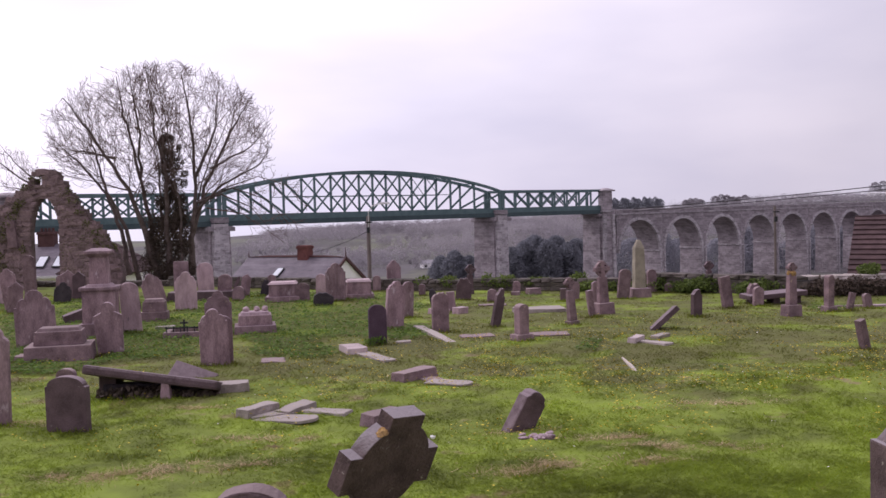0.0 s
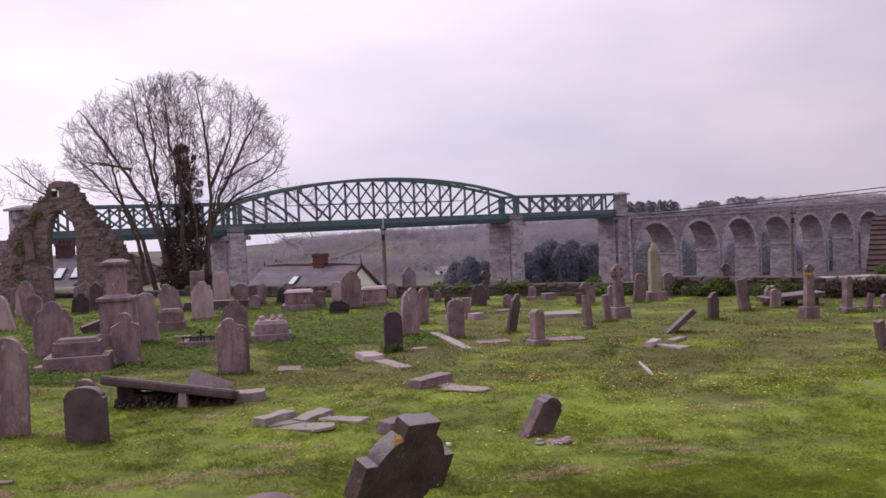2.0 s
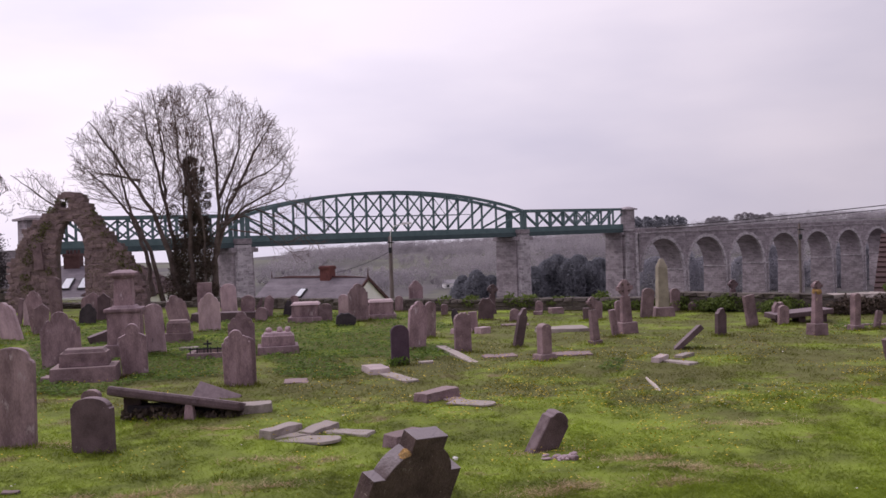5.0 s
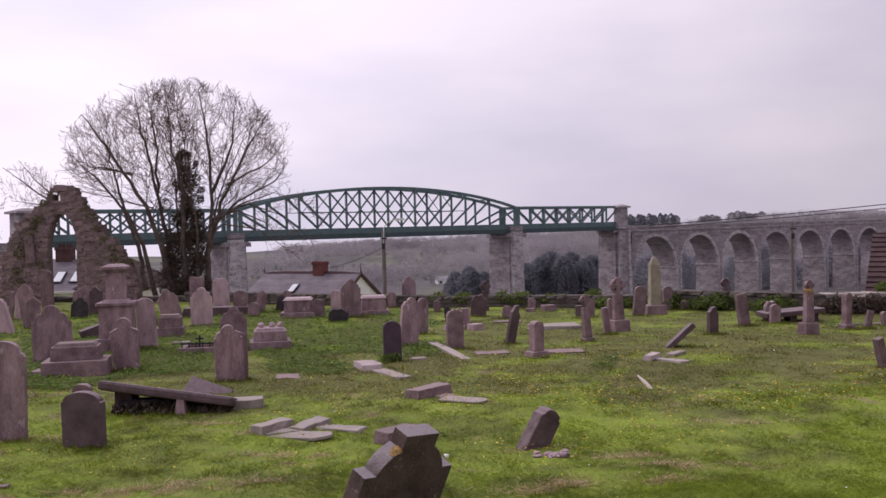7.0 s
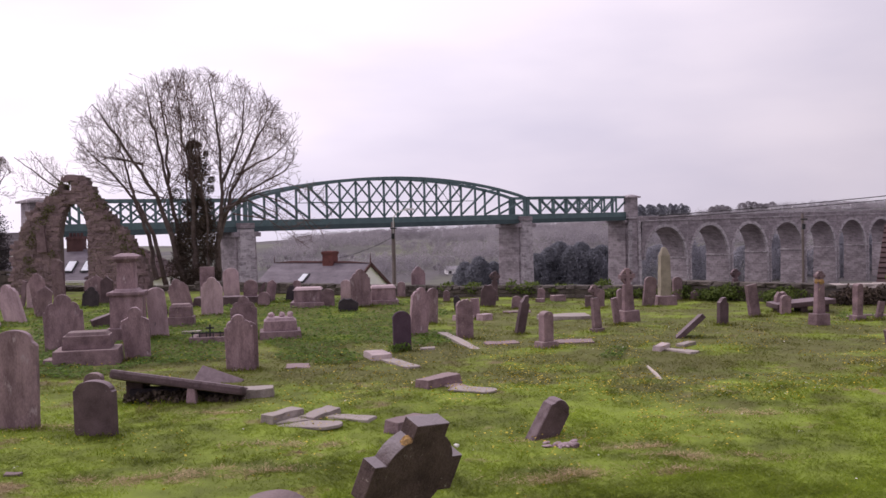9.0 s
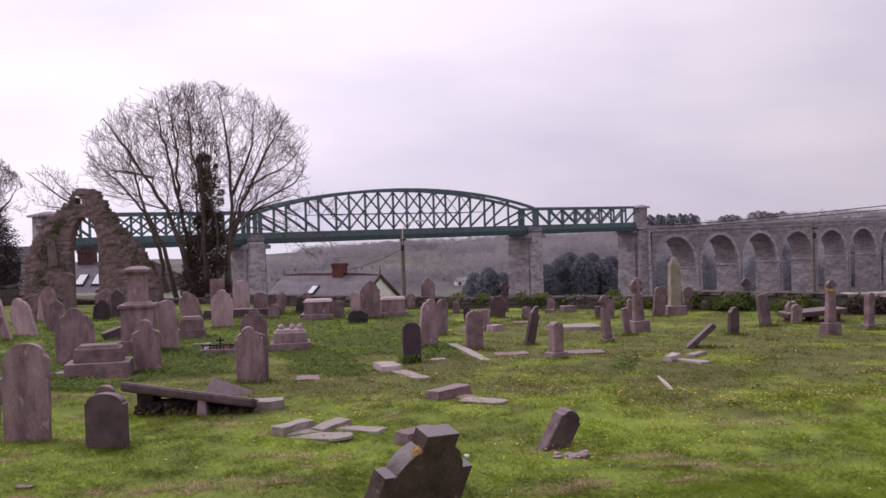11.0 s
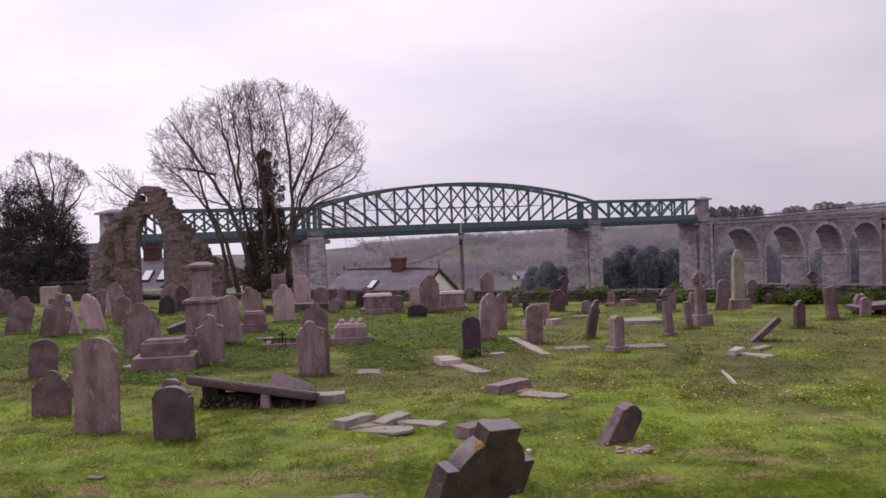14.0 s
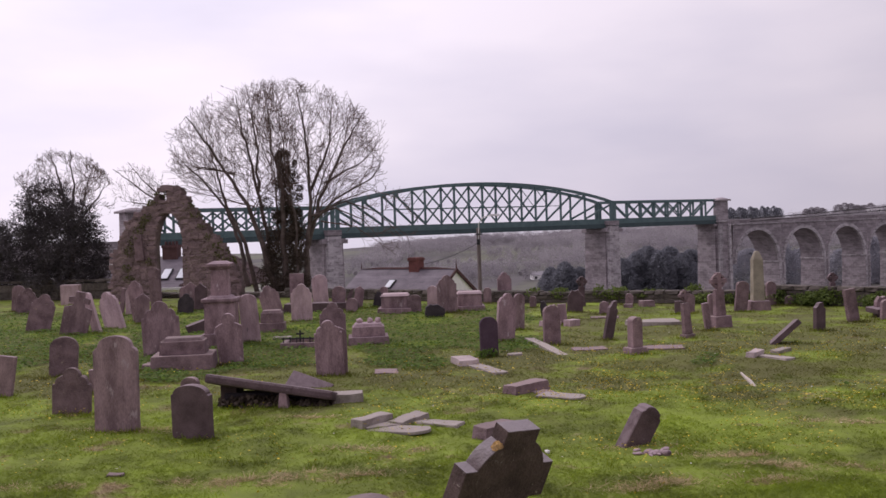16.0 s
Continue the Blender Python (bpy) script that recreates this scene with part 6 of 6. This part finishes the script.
def far_woods():
    rng = np.random.default_rng(77)
    cen, siz = [], []
    for gx in np.arange(-400, 560, 7.0):
        for gy in np.arange(440, 1000, 9.0):
            x, y = gx + rng.uniform(-3.5, 3.5), gy + rng.uniform(-4.5, 4.5)
            if x < -60 - 0.12 * y or x > 0.6 * y:
                continue
            wood = noise.noise(Vector((x * 0.007, y * 0.010, 3))) + 0.35 * noise.noise(Vector((x * 0.03, y * 0.03, 8)))
            hedge = abs(noise.noise(Vector((x * 0.008, y * 0.008, 21)))) < 0.035
            if wood < -0.08 and not hedge and y < 970:
                continue
            h = rng.uniform(6, 10) * (1 + 0.5 * noise.noise(Vector((x * 0.03, y * 0.03, 0))))
            if hedge and wood < -0.08:
                h *= 0.55
            d = rng.normal(size=(140, 3))
            d /= np.linalg.norm(d, axis=1)[:, None]
            cen.append(np.array((x, y, ground_z(x, y) + h * 0.48)) + d * np.array((h * 0.5, h * 0.5, h * 0.52)) * rng.uniform(0.2, 1, (140, 1)))
            siz.append(rng.uniform(0.35, 0.8, 140))
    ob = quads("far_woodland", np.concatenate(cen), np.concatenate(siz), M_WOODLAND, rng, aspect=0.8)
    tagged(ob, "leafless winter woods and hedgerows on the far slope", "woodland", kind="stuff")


def far_trees(name, spots, label, mat):
    rng = np.random.default_rng(len(name) + len(spots))
    cen, siz = [], []
    for x, y, top, r in spots:
        z0 = ground_z(x, y) - 1
        n = 8000 if y < 600 else 1500
        f = rng.random(n) * 0.95 + 0.05
        a = rng.uniform(0, 2 * math.pi, n)
        lump = np.array([noise.noise(Vector((math.cos(u) * 1.5 + x, math.sin(u) * 1.5, w * 4.0))) for u, w in zip(a, f)])
        rr = r * np.sqrt(np.clip(1 - (f * 1.45 - 0.45) ** 2, 0.02, 1)) * (0.4 + 0.6 * rng.random(n)) * (1 + 0.4 * lump)
        cen.append(np.stack([x + np.cos(a) * rr, y + np.sin(a) * rr, z0 + f * (top - z0)], axis=1))
        siz.append(rng.uniform(0.4, 0.85, n) * (1.0 if y < 600 else 1.4))
    ob = quads(name, np.concatenate(cen), np.concatenate(siz), mat, rng, aspect=0.8)
    tagged(ob, label, "trees", kind="stuff")


far_woods()
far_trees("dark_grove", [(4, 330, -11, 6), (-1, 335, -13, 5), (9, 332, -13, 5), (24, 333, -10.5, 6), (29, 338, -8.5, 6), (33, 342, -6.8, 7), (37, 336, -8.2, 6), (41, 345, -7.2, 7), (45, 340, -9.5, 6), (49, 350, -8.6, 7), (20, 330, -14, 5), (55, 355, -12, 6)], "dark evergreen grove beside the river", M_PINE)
far_trees("valley_grove", [(70 + 13 * i, 350 + 7 * i + 9 * (i % 3), -9 + 2.5 * math.sin(i * 1.9), 9) for i in range(18)], "valley floor woods through the viaduct arches, grey with painted haze", M_FAR_GROVE)
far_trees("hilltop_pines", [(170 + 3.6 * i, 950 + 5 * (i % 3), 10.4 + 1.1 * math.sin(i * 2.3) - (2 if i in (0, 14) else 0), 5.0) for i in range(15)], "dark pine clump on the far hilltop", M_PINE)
# hilltop trees share the woodland colour with its painted haze
far_trees("hilltop_trees", [(246 + 5 * i, 960, 7.5 + 1.5 * math.sin(i), 6) for i in range(4)] + [(276 + 6 * i, 960, 10.5 + 1.5 * math.sin(i * 1.3), 7) for i in range(6)] + [(356, 960, 7, 5), (390, 960, 8, 6), (398, 960, 8, 5)], "rounded leafless trees on the far hilltop, greyed with painted haze", M_WOODLAND)
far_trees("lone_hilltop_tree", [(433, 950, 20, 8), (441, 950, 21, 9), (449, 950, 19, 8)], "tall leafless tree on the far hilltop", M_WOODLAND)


def far_house(x, y, z, w, d, h, yaw, label, name="farm_house"):
    ob = holder(name, pose(x, y, z, 0, 0, yaw), label, "house", "far houses")
    part("wall", box(0, 0, h * 0.3, w, d, h * 0.6), M_RENDER, ob)
    bm = bmesh.new()
    add_box(bm, 0, 0, h * 0.8, w * 1.04, d * 1.1, h * 0.4, top=0.96, top_y=0.05)
    part("roof", bm, M_FAR_ROOF, ob)
    for k in (-0.3, 0.3):
        part("window", box(k * w, -d / 2 - 0.03, h * 0.32, 1.2, 0.1, 1.2), M_IRON, ob)


far_house(54, 570, ground_z(54, 570) + 1, 7, 6, 4.2, 10, "white farmhouse on the far slope")
far_house(61, 573, ground_z(61, 573) + 1, 5, 5, 3.6, -10, "white farm outbuilding on the far slope")
far_house(-7, 450, ground_z(-7, 450) - 0.5, 7, 6, 4.2, 15, "white house among trees on the valley floor")
for i, x in enumerate((300, 322, 352, 372, 402, 418)):
    far_house(x, 930, ground_z(x, 930) + (2.6 if i % 2 else 3.4), 13, 8, 5.0, 5 * (i - 3), "pale house on the far hilltop")
ob = holder("long_shed", pose(418, 900, ground_z(418, 900) + 5), "long low white farm shed on the far hilltop", "shed")
part("wall", box(0, 0, 1.2, 28, 8, 2.6), M_RENDER, ob)
part("roof", box(0, 0, 3.0, 28.5, 8.6, 1.0, top=0.98, top_y=0.2), M_GUTTER, ob)

# ---- grass, weeds and flowers ----


def blades(name, xy, heights, widths, mat, seed, label, lean=0.55):
    rng = np.random.default_rng(seed)
    n = len(xy)
    z = np.array([ground_z(x, y) for x, y in xy])
    a = rng.uniform(0, 2 * math.pi, n)
    side = np.stack([np.cos(a), np.sin(a), np.zeros(n)], axis=1) * (widths / 2)[:, None]
    foot = np.column_stack([xy, z - 0.01])
    tilt = rng.normal(size=(n, 2)) * lean * heights[:, None]
    tip = foot + np.column_stack([tilt, heights])
    v = np.stack([foot - side, foot + side, tip], axis=1).reshape(-1, 3)
    me = bpy.data.meshes.new(name)
    me.vertices.add(3 * n)
    me.vertices.foreach_set("co", v.ravel())
    me.loops.add(3 * n)
    me.loops.foreach_set("vertex_index", np.arange(3 * n))
    me.polygons.add(n)
    me.polygons.foreach_set("loop_start", np.arange(n) * 3)
    me.update(calc_edges=True)
    me.materials.append(mat)
    return tagged(new(name, me), label, "grass", kind="stuff")


def spread(n, seed, near=5.2, far=36.0, power=1.6):
    """Places over the graveyard, denser towards the standpoint."""
    rng = np.random.default_rng(seed)
    u = rng.random(n)
    k = 1 - power
    y = (near ** k + u * (far ** k - near ** k)) ** (1 / k)
    x = rng.uniform(-0.66, 0.52, n) * y
    return np.column_stack([x, y]), rng


xy, rng = spread(340000, 1)
patch = np.array([noise.noise(Vector((x * 0.45, y * 0.45, 9))) for x, y in xy])
h = (0.02 + 0.035 * rng.random(len(xy))) * (1 + 0.8 * patch)
blades("grass", xy, h, 0.006 + 0.0009 * xy[:, 1], M_GRASS, 2, "short rough green grass with straw-coloured patches", lean=2.0)

tufts = []
rng = np.random.default_rng(6)
for x, y, w in SPOTS:
    n = 110
    tufts.append(np.column_stack([x + rng.normal(size=n) * (w * 0.55 + 0.05), y - 0.1 + rng.normal(size=n) * 0.12]))
for _ in range(45):
    y = rng.uniform(9, 34)
    cx, cy = rng.uniform(-0.6, 0.5) * y, y
    tufts.append(np.column_stack([cx + rng.normal(size=26) * 0.12, cy + rng.normal(size=26) * 0.1]))
xy = np.concatenate(tufts)
blades("grass_tufts", xy, rng.uniform(0.05, 0.12, len(xy)), 0.007 + 0.001 * xy[:, 1], M_GRASS, 7, "longer dark grass tufts round the stones")


STRAW = ((-3.89, 10.8, 0.3), (-3.7, 11.03, 0.35), (-3.02, 11.28, 0.4), (-2.63, 11.4, 0.3), (-6.5, 10.75, 0.3), (-6.46, 14.0, 0.45), (0.74, 10.68, 0.3), (1.37, 10.93, 0.4), (3.11, 11.66, 0.4), (2.36, 11.05, 0.25), (2.1, 12.2, 0.3), (2.65, 11.75, 0.25), (4.1, 14.2, 0.5), (-2.5, 12.7, 0.4), (-4.4, 11.0, 0.25), (-4.1, 14.7, 0.3), (-5.73, 10.8, 0.2), (1.0, 12.7, 0.25))


def dry_grass():
    """Matted dead grass raked into low wisps over the turf."""
    r = np.random.default_rng(61)
    pts = []
    for x, y, w in STRAW:
        n = int(2600 * w)
        a, b = r.normal(size=n) * w, r.normal(size=n) * w * 0.3
        keep = np.array([noise.noise(Vector(((x + u) * 3.1, (y + v) * 4.0, 4))) > -0.12 for u, v in zip(a, b)])
        pts.append(np.column_stack([x + a, y + b])[keep])
    xy = np.concatenate(pts)
    blades("dry_grass", xy, r.uniform(0.015, 0.055, len(xy)), np.full(len(xy), 0.011), M_STRAW, 62, "matted straw-coloured dead grass wisps on the turf", lean=2.2)


dry_grass()


def weeds():
    pts = []
    xy, r = spread(80000, 15, 17.0, 36.0, 1.2)
    for x, y in xy:
        left = step(1.0, -4.0, x) * step(18, 22, y)
        if noise.noise(Vector((x * 0.5, y * 0.4, 2))) + 0.9 * left + 0.1 * step(20, 27, y) > 0.58:
            pts.append((x, y, ground_z(x, y) + r.uniform(0.02, 0.09)))
    pts = np.array(pts)
    ob = quads("weeds", pts, r.uniform(0.05, 0.13, len(pts)), M_WEED, r, flat=0.9)
    tagged(ob, "low broad-leaved green weeds among the graves", "weeds", kind="stuff")


weeds()


def flowers(name, n, seed, mat, radius, label, level, far=26.0):
    xy, r = spread(n * 12, seed, 9.0, far, 0.35)
    bm_v, bm_f, count = [], [], 0
    for x, y in xy:
        if count >= n:
            break
        # thickest in a belt across the middle of the turf
        belt = step(9.5, 15.5, y) * (1 - 0.75 * step(19.0, 24.0, y)) * (0.35 + 0.65 * step(-3.5, 1.5, x))
        if noise.noise(Vector((x * 0.55, y * 0.4, seed))) < level or r.random() > belt + 0.03:
            continue
        z = ground_z(x, y) + r.uniform(0.05, 0.1)
        tx, ty = r.normal(size=2) * 0.25
        rad = radius * r.uniform(0.75, 1.25) * min(1.0, 0.45 + 0.034 * y)
        o = len(bm_v)
        bm_v.append((x, y, z + rad * 0.35))
        for k in range(7):
            a = 2 * math.pi * k / 7
            px, py = math.cos(a) * rad, math.sin(a) * rad
            bm_v.append((x + px, y + py, z + px * tx + py * (ty - 0.35)))
        bm_f += [(o, o + 1 + k, o + 1 + (k + 1) % 7) for k in range(7)]
        count += 1
    ob = from_lists(name, bm_v, bm_f, mat)
    tagged(ob, label, "flowers", kind="stuff")


flowers("dandelions", 4600, 41, M_YELLOW, 0.016, "scattered yellow dandelion heads in the grass", -0.02)
flowers("daisies", 260, 43, M_WHITE_FLOWER, 0.016, "scattered small white daisies in the grass", 0.1)
